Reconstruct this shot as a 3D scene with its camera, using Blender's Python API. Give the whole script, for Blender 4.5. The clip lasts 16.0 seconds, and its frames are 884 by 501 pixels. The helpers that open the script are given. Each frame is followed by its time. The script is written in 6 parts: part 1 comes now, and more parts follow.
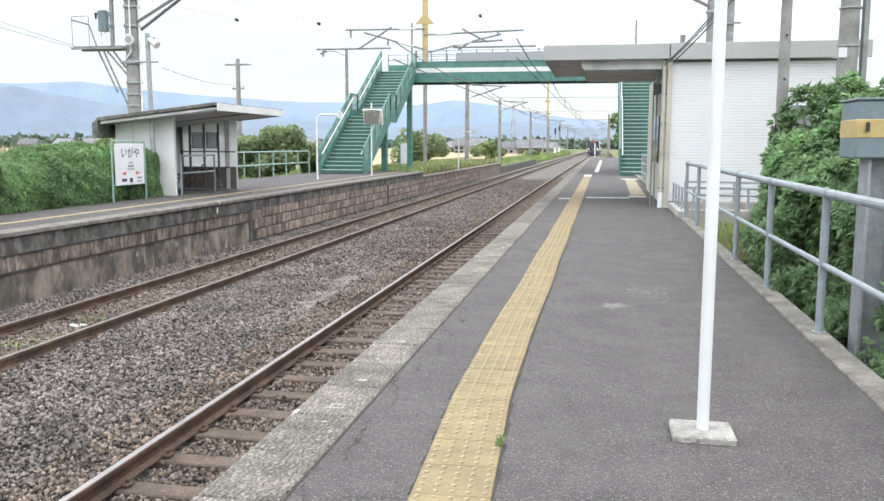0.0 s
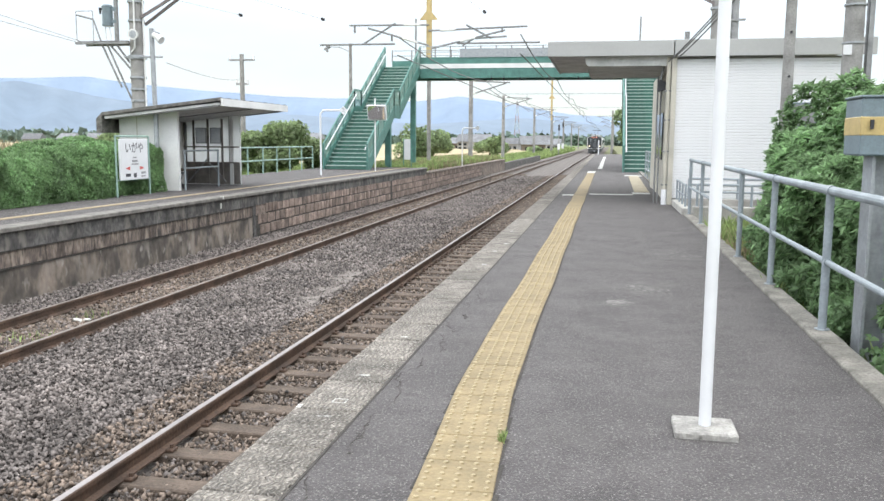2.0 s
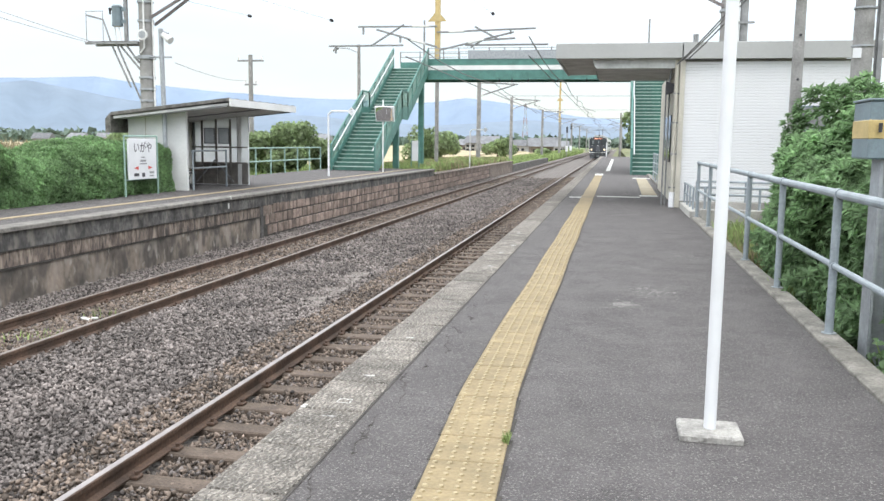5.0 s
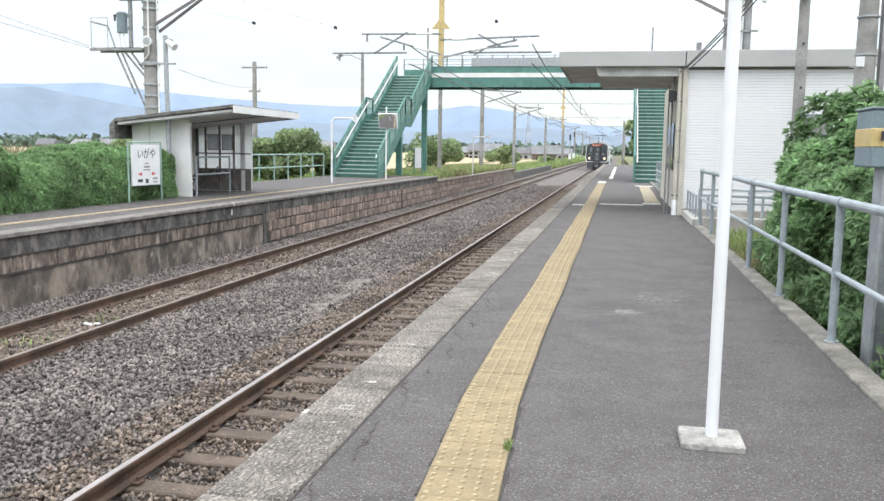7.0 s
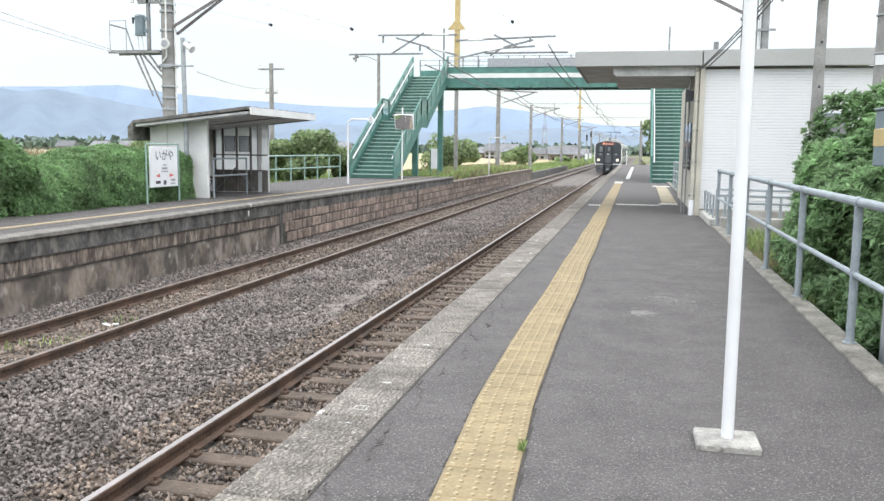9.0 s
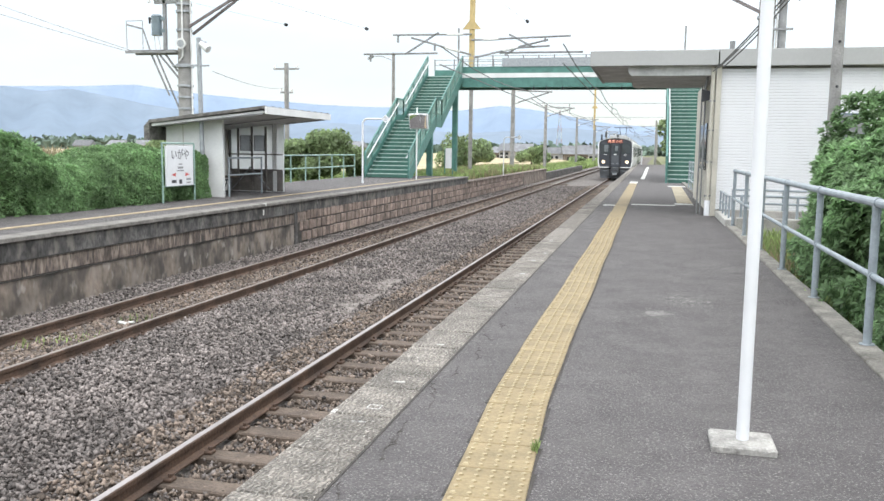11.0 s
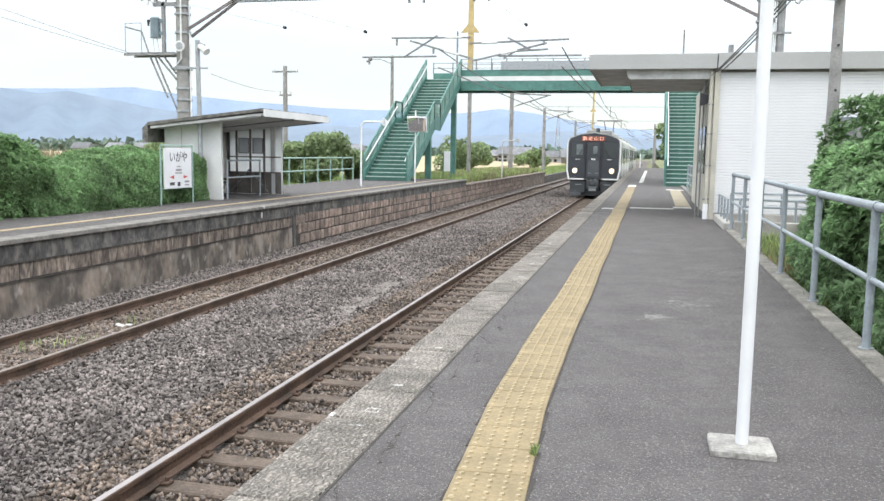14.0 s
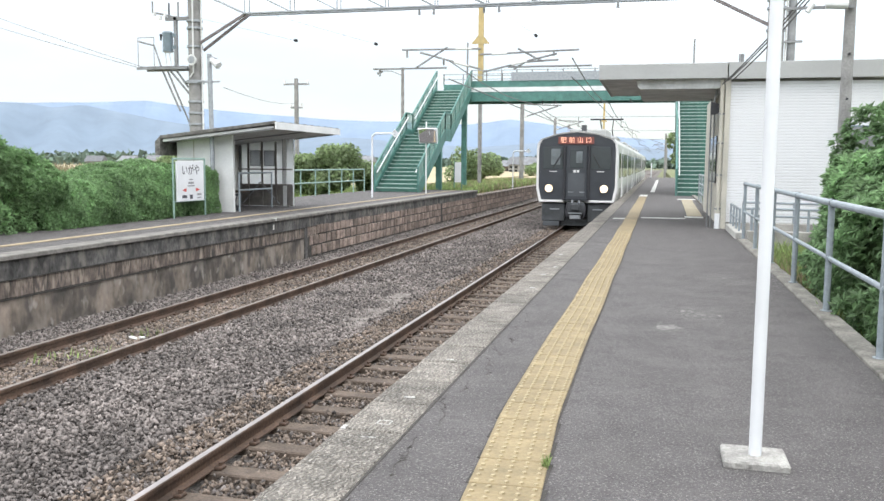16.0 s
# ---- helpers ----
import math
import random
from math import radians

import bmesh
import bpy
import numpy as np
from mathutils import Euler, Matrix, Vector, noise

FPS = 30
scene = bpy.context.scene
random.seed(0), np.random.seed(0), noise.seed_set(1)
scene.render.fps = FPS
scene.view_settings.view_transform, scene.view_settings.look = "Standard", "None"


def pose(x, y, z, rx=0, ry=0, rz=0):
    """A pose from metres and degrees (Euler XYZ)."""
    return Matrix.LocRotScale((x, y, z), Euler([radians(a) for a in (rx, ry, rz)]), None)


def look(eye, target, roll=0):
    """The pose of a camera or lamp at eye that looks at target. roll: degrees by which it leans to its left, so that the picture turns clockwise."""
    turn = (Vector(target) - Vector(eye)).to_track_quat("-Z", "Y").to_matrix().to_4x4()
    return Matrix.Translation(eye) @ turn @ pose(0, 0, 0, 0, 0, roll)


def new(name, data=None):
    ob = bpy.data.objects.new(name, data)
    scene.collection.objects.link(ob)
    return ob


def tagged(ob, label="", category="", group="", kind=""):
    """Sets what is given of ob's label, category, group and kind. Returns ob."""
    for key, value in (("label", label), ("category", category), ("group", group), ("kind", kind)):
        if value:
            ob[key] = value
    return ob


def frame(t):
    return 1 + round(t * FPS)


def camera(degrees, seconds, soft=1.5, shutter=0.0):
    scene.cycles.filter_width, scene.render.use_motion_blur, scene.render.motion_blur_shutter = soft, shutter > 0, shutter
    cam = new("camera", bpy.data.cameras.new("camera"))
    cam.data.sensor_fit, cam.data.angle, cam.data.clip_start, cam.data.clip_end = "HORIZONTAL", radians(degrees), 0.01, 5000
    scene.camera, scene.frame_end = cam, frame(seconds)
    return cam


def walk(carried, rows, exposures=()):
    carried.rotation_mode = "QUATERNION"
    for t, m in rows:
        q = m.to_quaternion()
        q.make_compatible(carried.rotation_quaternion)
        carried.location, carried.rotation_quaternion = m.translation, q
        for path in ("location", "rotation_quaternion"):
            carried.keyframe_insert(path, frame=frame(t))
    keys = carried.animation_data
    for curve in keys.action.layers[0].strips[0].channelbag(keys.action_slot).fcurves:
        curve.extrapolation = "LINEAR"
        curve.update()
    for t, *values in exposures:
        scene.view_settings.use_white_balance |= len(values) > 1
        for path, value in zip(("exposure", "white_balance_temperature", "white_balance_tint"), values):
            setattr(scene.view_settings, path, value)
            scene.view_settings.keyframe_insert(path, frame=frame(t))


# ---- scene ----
cam = camera(55.3, 16.0)
PATH = [
    (0, (-0.183, 0.293, 1.309), (-0.551, 2.243, 1.06), 0.2),
    (0.5, (-0.18, 0.295, 1.308), (-0.553, 2.245, 1.059), 0.1),
    (1, (-0.178, 0.294, 1.31), (-0.556, 2.242, 1.06), 0.1),
    (1.5, (-0.179, 0.28, 1.308), (-0.554, 2.229, 1.057), 0.3),
    (2, (-0.182, 0.285, 1.308), (-0.557, 2.232, 1.05), 0.4),
    (2.5, (-0.177, 0.291, 1.305), (-0.553, 2.238, 1.043), 0.5),
    (3, (-0.167, 0.289, 1.304), (-0.548, 2.235, 1.041), 0.5),
    (3.5, (-0.162, 0.292, 1.304), (-0.554, 2.236, 1.042), 0.5),
    (4, (-0.168, 0.288, 1.305), (-0.565, 2.231, 1.046), 0.6),
    (6.5, (-0.175, 0.282, 1.305), (-0.558, 2.23, 1.061), 0.9),
    (7, (-0.169, 0.28, 1.303), (-0.568, 2.225, 1.065), 0.9),
    (7.5, (-0.166, 0.279, 1.304), (-0.577, 2.221, 1.063), 0.9),
    (8, (-0.16, 0.287, 1.305), (-0.583, 2.226, 1.06), 0.8),
    (8.5, (-0.157, 0.28, 1.302), (-0.589, 2.218, 1.063), 0.7),
    (9, (-0.158, 0.277, 1.305), (-0.595, 2.214, 1.068), 0.7),
    (11.5, (-0.158, 0.283, 1.303), (-0.631, 2.212, 1.064), 0.8),
    (12, (-0.161, 0.29, 1.3), (-0.634, 2.218, 1.059), 0.8),
    (12.5, (-0.167, 0.29, 1.302), (-0.636, 2.219, 1.057), 0.9),
    (13, (-0.17, 0.29, 1.303), (-0.634, 2.22, 1.057), 1.0),
    (13.5, (-0.166, 0.292, 1.302), (-0.63, 2.223, 1.063), 0.9),
    (14, (-0.162, 0.292, 1.302), (-0.628, 2.223, 1.071), 0.9),
    (14.5, (-0.16, 0.281, 1.307), (-0.628, 2.212, 1.077), 0.7),
    (15, (-0.157, 0.276, 1.305), (-0.635, 2.205, 1.081), 0.6),
    (15.5, (-0.156, 0.282, 1.305), (-0.642, 2.21, 1.089), 0.6),
    (16, (-0.157, 0.28, 1.31), (-0.65, 2.207, 1.104), 0.5),
]
walk(cam, [(t, look(e, g, r)) for t, e, g, r in PATH])

# ---- light ----
world = bpy.data.worlds.new("overcast_sky")
scene.world = world
world.use_nodes = True
wn = world.node_tree
wn.nodes.clear()
w_out = wn.nodes.new("ShaderNodeOutputWorld")
w_sky = wn.nodes.new("ShaderNodeTexSky")
w_sky.sky_type, w_sky.sun_disc = "NISHITA", False
w_sky.sun_elevation, w_sky.sun_rotation = radians(55), radians(200)
w_b1 = wn.nodes.new("ShaderNodeBackground")
w_b1.inputs["Strength"].default_value = 0.06
w_cloud = wn.nodes.new("ShaderNodeBackground")
# overcast layer: brighter towards the zenith, with soft cloud structure
w_tc = wn.nodes.new("ShaderNodeTexCoord")
w_sep = wn.nodes.new("ShaderNodeSeparateXYZ")
wn.links.new(w_tc.outputs["Generated"], w_sep.inputs[0])
w_lum = wn.nodes.new("ShaderNodeMapRange")
w_lum.interpolation_type = "SMOOTHSTEP"
w_lum.inputs["From Min"].default_value, w_lum.inputs["From Max"].default_value = 0.06, 0.48
w_lum.inputs["To Min"].default_value, w_lum.inputs["To Max"].default_value = 0.72, 2.6
wn.links.new(w_sep.outputs["Z"], w_lum.inputs["Value"])
w_map = wn.nodes.new("ShaderNodeMapping")
w_map.inputs["Scale"].default_value = (2.2, 2.2, 7.0)
wn.links.new(w_tc.outputs["Generated"], w_map.inputs["Vector"])
w_noise = wn.nodes.new("ShaderNodeTexNoise")
w_noise.inputs["Scale"].default_value, w_noise.inputs["Detail"].default_value = 1.6, 5
wn.links.new(w_map.outputs["Vector"], w_noise.inputs["Vector"])
w_tone = wn.nodes.new("ShaderNodeValToRGB")
w_tone.color_ramp.elements[0].position, w_tone.color_ramp.elements[1].position = 0.32, 0.66
w_tone.color_ramp.elements[0].color, w_tone.color_ramp.elements[1].color = (0.9, 0.95, 0.98, 1), (1.03, 1.03, 1.03, 1)
wn.links.new(w_noise.outputs["Fac"], w_tone.inputs["Fac"])
wn.links.new(w_tone.outputs["Color"], w_cloud.inputs["Color"])
wn.links.new(w_lum.outputs[0], w_cloud.inputs["Strength"])
w_add = wn.nodes.new("ShaderNodeAddShader")
wn.links.new(w_sky.outputs[0], w_b1.inputs["Color"])
wn.links.new(w_b1.outputs[0], w_add.inputs[0])
wn.links.new(w_cloud.outputs[0], w_add.inputs[1])
wn.links.new(w_add.outputs[0], w_out.inputs["Surface"])
sun = new("sun", bpy.data.lights.new("sun", "SUN"))
sun.data.energy, sun.data.angle, sun.data.color = 1.0, radians(25), (1.0, 0.96, 0.9)
sun.matrix_world = look((20, -30, 60), (0, 0, 0))
scene.view_settings.exposure = 0.0


# ---- materials ----
def mat(name, color, rough=0.8, metal=0.0, var=0.15, scale=6.0, fine=60.0, bump=0.15, tint=None, island=0.0, rand=0.0, emit=None, power=0.0, stretch=None, speck=None):
    """Principled surface with two scales of variation, and relief."""
    m = bpy.data.materials.new(name)
    m.use_nodes = True
    nt = m.node_tree
    p = nt.nodes["Principled BSDF"]
    p.inputs["Roughness"].default_value = rough
    p.inputs["Metallic"].default_value = metal
    geo = nt.nodes.new("ShaderNodeTexCoord")
    n1 = nt.nodes.new("ShaderNodeTexNoise")
    n1.inputs["Scale"].default_value, n1.inputs["Detail"].default_value = scale, 5
    n2 = nt.nodes.new("ShaderNodeTexNoise")
    n2.inputs["Scale"].default_value, n2.inputs["Detail"].default_value = fine, 3
    at = geo.outputs["Object"]
    if stretch:
        mp0 = nt.nodes.new("ShaderNodeMapping")
        mp0.inputs["Scale"].default_value = stretch
        nt.links.new(at, mp0.inputs["Vector"])
        at = mp0.outputs["Vector"]
    if rand:
        inf = nt.nodes.new("ShaderNodeObjectInfo")
        sh = nt.nodes.new("ShaderNodeVectorMath")
        sh.operation = "MULTIPLY_ADD"
        nt.links.new(inf.outputs["Random"], sh.inputs[0])
        sh.inputs[1].default_value = (37.0, 53.0, 71.0)
        nt.links.new(at, sh.inputs[2])
        at = sh.outputs["Vector"]
    for n in (n1, n2):
        nt.links.new(at, n.inputs["Vector"])
    ramp = nt.nodes.new("ShaderNodeValToRGB")
    dark = [c * (1 - var * 1.6) for c in color]
    lite = [min(1, c * (1 + var * 1.6)) for c in color]
    if tint:
        dark = tint
    ramp.color_ramp.elements[0].position, ramp.color_ramp.elements[1].position = 0.3, 0.7
    ramp.color_ramp.elements[0].color, ramp.color_ramp.elements[1].color = (*dark, 1), (*lite, 1)
    nt.links.new(n1.outputs["Fac"], ramp.inputs["Fac"])
    mix = nt.nodes.new("ShaderNodeMix")
    mix.data_type, mix.blend_type = "RGBA", "OVERLAY"
    mix.inputs["Factor"].default_value = min(1.0, var * 2.5)
    nt.links.new(ramp.outputs["Color"], mix.inputs["A"])
    nt.links.new(n2.outputs["Fac"], mix.inputs["B"])
    out = mix.outputs["Result"]
    for tone, size, amount, low in speck or ():
        n3 = nt.nodes.new("ShaderNodeTexNoise")
        n3.inputs["Scale"].default_value, n3.inputs["Detail"].default_value = size, 2
        nt.links.new(at, n3.inputs["Vector"])
        r3 = nt.nodes.new("ShaderNodeMapRange")
        r3.inputs["From Min"].default_value, r3.inputs["From Max"].default_value = low, low + 0.14
        r3.inputs["To Max"].default_value = amount
        nt.links.new(n3.outputs["Fac"], r3.inputs["Value"])
        m3 = nt.nodes.new("ShaderNodeMix")
        m3.data_type = "RGBA"
        nt.links.new(r3.outputs["Result"], m3.inputs["Factor"])
        nt.links.new(out, m3.inputs["A"])
        m3.inputs["B"].default_value = (*tone, 1)
        out = m3.outputs["Result"]
    if island or rand:
        info = nt.nodes.new("ShaderNodeNewGeometry" if island else "ShaderNodeObjectInfo")
        hsv = nt.nodes.new("ShaderNodeHueSaturation")
        k = island or rand
        mp = nt.nodes.new("ShaderNodeMapRange")
        mp.inputs["To Min"].default_value, mp.inputs["To Max"].default_value = 1 - k, 1 + k
        nt.links.new(info.outputs["Random Per Island" if island else "Random"], mp.inputs["Value"])
        nt.links.new(mp.outputs["Result"], hsv.inputs["Value"])
        nt.links.new(out, hsv.inputs["Color"])
        out = hsv.outputs["Color"]
    nt.links.new(out, p.inputs["Base Color"])
    if bump:
        b = nt.nodes.new("ShaderNodeBump")
        b.inputs["Strength"].default_value, b.inputs["Distance"].default_value = bump, 0.02
        nt.links.new(n2.outputs["Fac"], b.inputs["Height"])
        nt.links.new(b.outputs["Normal"], p.inputs["Normal"])
    if emit:
        p.inputs["Emission Color"].default_value = (*emit, 1)
        p.inputs["Emission Strength"].default_value = power
    return m


def nodes_of(m):
    return m.node_tree, m.node_tree.nodes["Principled BSDF"]


ASPHALT = mat("asphalt", (0.087, 0.08, 0.0795), 0.9, var=0.15, scale=2.6, fine=70, bump=1.0, speck=(((0.055, 0.05, 0.049), 8, 0.45, 0.54), ((0.045, 0.04, 0.04), 60, 0.7, 0.53), ((0.26, 0.245, 0.235), 120, 0.9, 0.56), ((0.12, 0.112, 0.107), 1.7, 0.3, 0.55)))
ASPHALT_PATCH = mat("asphalt_worn", (0.21, 0.2, 0.19), 0.92, var=0.2, scale=3, fine=160, bump=0.5)
SLAB = mat("concrete_slab", (0.188, 0.17, 0.148), 0.9, var=0.24, scale=6, fine=55, bump=0.6, rand=0.2, speck=(((0.36, 0.335, 0.3), 70, 0.85, 0.54), ((0.1, 0.092, 0.08), 45, 0.6, 0.56)))
CONCRETE = mat("concrete", (0.3, 0.29, 0.27), 0.9, var=0.2, scale=2.5, fine=50, bump=0.3)
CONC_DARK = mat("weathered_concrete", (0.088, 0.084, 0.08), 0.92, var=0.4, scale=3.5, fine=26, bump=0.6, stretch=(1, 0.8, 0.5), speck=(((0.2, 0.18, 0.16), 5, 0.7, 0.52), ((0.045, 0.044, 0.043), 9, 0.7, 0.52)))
CONC_PALE = mat("pale_concrete", (0.42, 0.41, 0.38), 0.85, var=0.1, scale=7, fine=60, bump=0.3)
STAINED = mat("stained_render", (0.15, 0.122, 0.1), 0.92, var=0.35, scale=1.6, fine=9, bump=0.8, tint=(0.055, 0.05, 0.044), stretch=(1, 0.9, 0.55), speck=(((0.055, 0.05, 0.047), 4.0, 0.7, 0.5), ((0.27, 0.235, 0.205), 3.1, 0.8, 0.54), ((0.36, 0.33, 0.3), 6.5, 0.75, 0.6)))
BLOCK = mat("sandstone_block", (0.225, 0.172, 0.145), 0.9, var=0.25, scale=5, fine=30, bump=0.6, rand=0.35)
BLOCK_DARK = mat("sooty_block", (0.125, 0.1, 0.084), 0.92, var=0.4, scale=3, fine=20, bump=0.7, rand=0.22, stretch=(1, 1.6, 0.5), speck=(((0.27, 0.225, 0.185), 5, 0.8, 0.52), ((0.045, 0.04, 0.038), 7, 0.8, 0.54)))
JOINT = mat("dark_joint", (0.05, 0.045, 0.04), 0.95, var=0.2)
TACTILE = mat("tactile_yellow", (0.225, 0.175, 0.095), 0.75, var=0.13, scale=7, fine=60, bump=0.2, rand=0.09)
WHITE_LINE = mat("worn_white_paint", (0.5, 0.5, 0.47), 0.8, var=0.2, scale=8, fine=60)
WORN_MARK = mat("rubbed_white_paint", (0.42, 0.41, 0.385), 0.85, var=0.3, scale=40, fine=120)
YELLOW_LINE = mat("faded_yellow_paint", (0.32, 0.255, 0.165), 0.85, var=0.15, scale=8)
BALLAST_BED = mat("ballast_bed", (0.13, 0.115, 0.105), 0.95, var=0.35, scale=14, fine=45, bump=1.0)
BALLAST = mat("ballast_stone", (0.16, 0.14, 0.13), 0.9, var=0.2, scale=1.2, fine=30, bump=0.2, island=0.66)
BALLAST_RUST = mat("rusty_ballast_stone", (0.165, 0.13, 0.105), 0.9, var=0.2, scale=1.2, fine=30, bump=0.2, island=0.7)
SLEEPER = mat("dusty_sleeper", (0.1, 0.076, 0.059), 0.92, var=0.25, scale=4, fine=40, bump=0.5, rand=0.15)
RAIL_RUST = mat("rusty_rail", (0.075, 0.045, 0.03), 0.75, var=0.3, scale=3, fine=40, bump=0.3)
RAIL_TOP = mat("polished_rail_head", (0.33, 0.295, 0.285), 0.34, metal=0.9, var=0.08, scale=3, bump=0.0)
RAIL_DULL = mat("dull_rail_head", (0.2, 0.17, 0.15), 0.5, metal=0.5, var=0.15, scale=3, bump=0.0)
GREEN = mat("green_paint", (0.072, 0.185, 0.16), 0.5, var=0.14, scale=3, fine=30, bump=0.05)
GREEN_DK = mat("green_step_paint", (0.075, 0.2, 0.165), 0.6, var=0.2, scale=3, fine=30, bump=0.1)
GREEN_PALE = mat("pale_green_paint", (0.25, 0.36, 0.32), 0.45, var=0.1, scale=3, bump=0.05)
TREAD = mat("step_nosing", (0.42, 0.5, 0.46), 0.7, var=0.15, scale=6)
WHITE = mat("white_paint", (0.68, 0.69, 0.71), 0.45, var=0.04, scale=2, fine=20, bump=0.03)
WHITE_STEEL = mat("white_cladding", (0.68, 0.685, 0.68), 0.55, var=0.07, scale=1.5, fine=18, bump=0.05)
GREY_FASCIA = mat("grey_fascia", (0.37, 0.375, 0.37), 0.7, var=0.025, scale=1.2, fine=20, bump=0.05)
SHUTTER = mat("white_shutter", (0.69, 0.7, 0.715), 0.5, var=0.015, scale=1.2, fine=15, bump=0.03)
CREAM = mat("cream_paint", (0.44, 0.42, 0.36), 0.6, var=0.1, scale=3)
SOFFIT = mat("soffit_board", (0.5, 0.505, 0.5), 0.8, var=0.12, scale=2, fine=12)
GALV = mat("galvanised_steel", (0.33, 0.35, 0.37), 0.5, metal=0.35, var=0.1, scale=9, fine=40, bump=0.05)
GREY_PAINT = mat("grey_rail_paint", (0.25, 0.285, 0.31), 0.45, var=0.1, scale=6, fine=40, bump=0.05)
BOX_GREY = mat("blue_grey_enamel", (0.15, 0.195, 0.22), 0.4, var=0.1, scale=4, bump=0.03)
BOX_YELLOW = mat("yellow_band", (0.46, 0.35, 0.15), 0.5, var=0.08, scale=5, bump=0.03)
POLE_CONC = mat("spun_concrete", (0.25, 0.245, 0.238), 0.9, var=0.15, scale=3, fine=40, bump=0.2)
POLE_STEEL = mat("weathered_steel", (0.24, 0.245, 0.25), 0.6, metal=0.3, var=0.15, scale=5)
TOWER_YELLOW = mat("mustard_paint", (0.47, 0.36, 0.17), 0.6, var=0.1, scale=4)
WIRE = mat("dark_wire", (0.12, 0.12, 0.12), 0.6, var=0.05)
DARK = mat("dark_void", (0.03, 0.03, 0.035), 0.6, var=0.1)
ROOF_SHEET = mat("dark_roof_sheet", (0.13, 0.125, 0.115), 0.85, var=0.3, scale=6, fine=30, bump=0.3)
PALE_BLUE = mat("pale_blue_plastic", (0.2, 0.36, 0.5), 0.4, var=0.08)
RED = mat("red_arrow_paint", (0.55, 0.1, 0.09), 0.5, var=0.05)
INK = mat("black_print", (0.05, 0.05, 0.06), 0.6, var=0.05)
INK_GREY = mat("grey_print", (0.28, 0.28, 0.29), 0.6, var=0.05)
LEAF = mat("hedge_leaf", (0.205, 0.335, 0.15), 0.55, var=0.22, scale=1.1, fine=5, bump=0.0, island=0.42)
# muted green with distance haze mixed into the colour
WOODS = mat("haze_tinted_woods", (0.12, 0.165, 0.13), 0.9, var=0.2, scale=0.05, fine=0.5, bump=0.0, island=0.3)
LEAF_B = mat("broad_leaf", (0.215, 0.335, 0.165), 0.6, var=0.2, scale=1.2, fine=5, bump=0.0, island=0.45)
LEAF_FAR = mat("tree_leaf", (0.24, 0.31, 0.155), 0.6, var=0.25, scale=0.6, fine=3, bump=0.0, island=0.4)
# darker green, standing in for the shade inside the foliage
LEAF_CORE = mat("inner_shade_green", (0.09, 0.135, 0.06), 0.9, var=0.3, scale=8)
BARK = mat("bark", (0.1, 0.075, 0.05), 0.9, var=0.25, scale=5, fine=30, bump=0.5)
GRASS = mat("grass_blade", (0.26, 0.335, 0.13), 0.7, var=0.25, scale=0.7, fine=3, bump=0.0, island=0.4)
STRAW = mat("dry_stalk", (0.3, 0.255, 0.155), 0.8, var=0.2, scale=0.6, fine=3, bump=0.0, island=0.3)
GROUND = mat("rough_ground", (0.1, 0.125, 0.05), 0.95, var=0.35, scale=0.35, fine=6, bump=0.4, tint=(0.13, 0.11, 0.06))
WHEAT = mat("ripe_wheat", (0.36, 0.3, 0.185), 0.9, var=0.12, scale=0.12, fine=4, bump=0.5)
PADDY = mat("green_field", (0.16, 0.22, 0.09), 0.9, var=0.15, scale=0.1, fine=4, bump=0.4)
# distance haze is put into the hill colours, bluer and paler farther off
HILL_A = mat("near_hills_haze_tint", (0.155, 0.2, 0.255), 1.0, var=0.05, scale=0.006, fine=0.02, bump=0.0)
HILL_B = mat("far_hills_haze_tint", (0.19, 0.25, 0.335), 1.0, var=0.035, scale=0.003, fine=0.02, bump=0.0)
HOUSE_WALL = mat("house_wall", (0.36, 0.35, 0.33), 0.9, var=0.1, scale=0.8, rand=0.35)
# dark tiles lightened, with distance haze put into the base colour
HOUSE_ROOF = mat("haze_paled_roof_tiles", (0.15, 0.155, 0.165), 0.7, var=0.15, scale=1.0, fine=8, rand=0.3)
GLASS_DK = mat("dark_glass", (0.02, 0.025, 0.03), 0.08, var=0.05, bump=0.0)
TRAIN_WHITE = mat("train_white", (0.72, 0.72, 0.71), 0.3, var=0.04, scale=1, bump=0.0)
TRAIN_SILVER = mat("train_side", (0.52, 0.53, 0.5), 0.35, metal=0.25, var=0.06, scale=0.8, bump=0.0)
TRAIN_BLACK = mat("train_black", (0.042, 0.047, 0.056), 0.32, var=0.1, scale=2, bump=0.0)
TRAIN_GREY = mat("train_underframe", (0.06, 0.065, 0.07), 0.7, var=0.2, scale=3)
HEADLIGHT = mat("lit_headlamp", (0.9, 0.85, 0.7), 0.2, var=0.0, bump=0.0, emit=(1.0, 0.72, 0.42), power=1.15)
LED = mat("lit_led_panel", (0.12, 0.045, 0.04), 0.5, var=0.0, bump=0.0, emit=(1.0, 0.22, 0.15), power=0.1)
LED_CHAR = mat("lit_led_text", (0.9, 0.5, 0.35), 0.4, var=0.0, bump=0.0, emit=(1.0, 0.45, 0.3), power=0.85)
TRAIN_PANEL = mat("train_door_panel", (0.075, 0.082, 0.092), 0.4, var=0.1, scale=2, bump=0.0)
# grey that imitates the paler reflection and interior in the cab panes
TRAIN_PANE_SHEEN = mat("pane_sheen_grey", (0.14, 0.16, 0.17), 0.3, var=0.2, scale=3, bump=0.0)
MIRROR_M = mat("convex_mirror_glass", (0.8, 0.8, 0.8), 0.06, metal=1.0, var=0.0, bump=0.0)


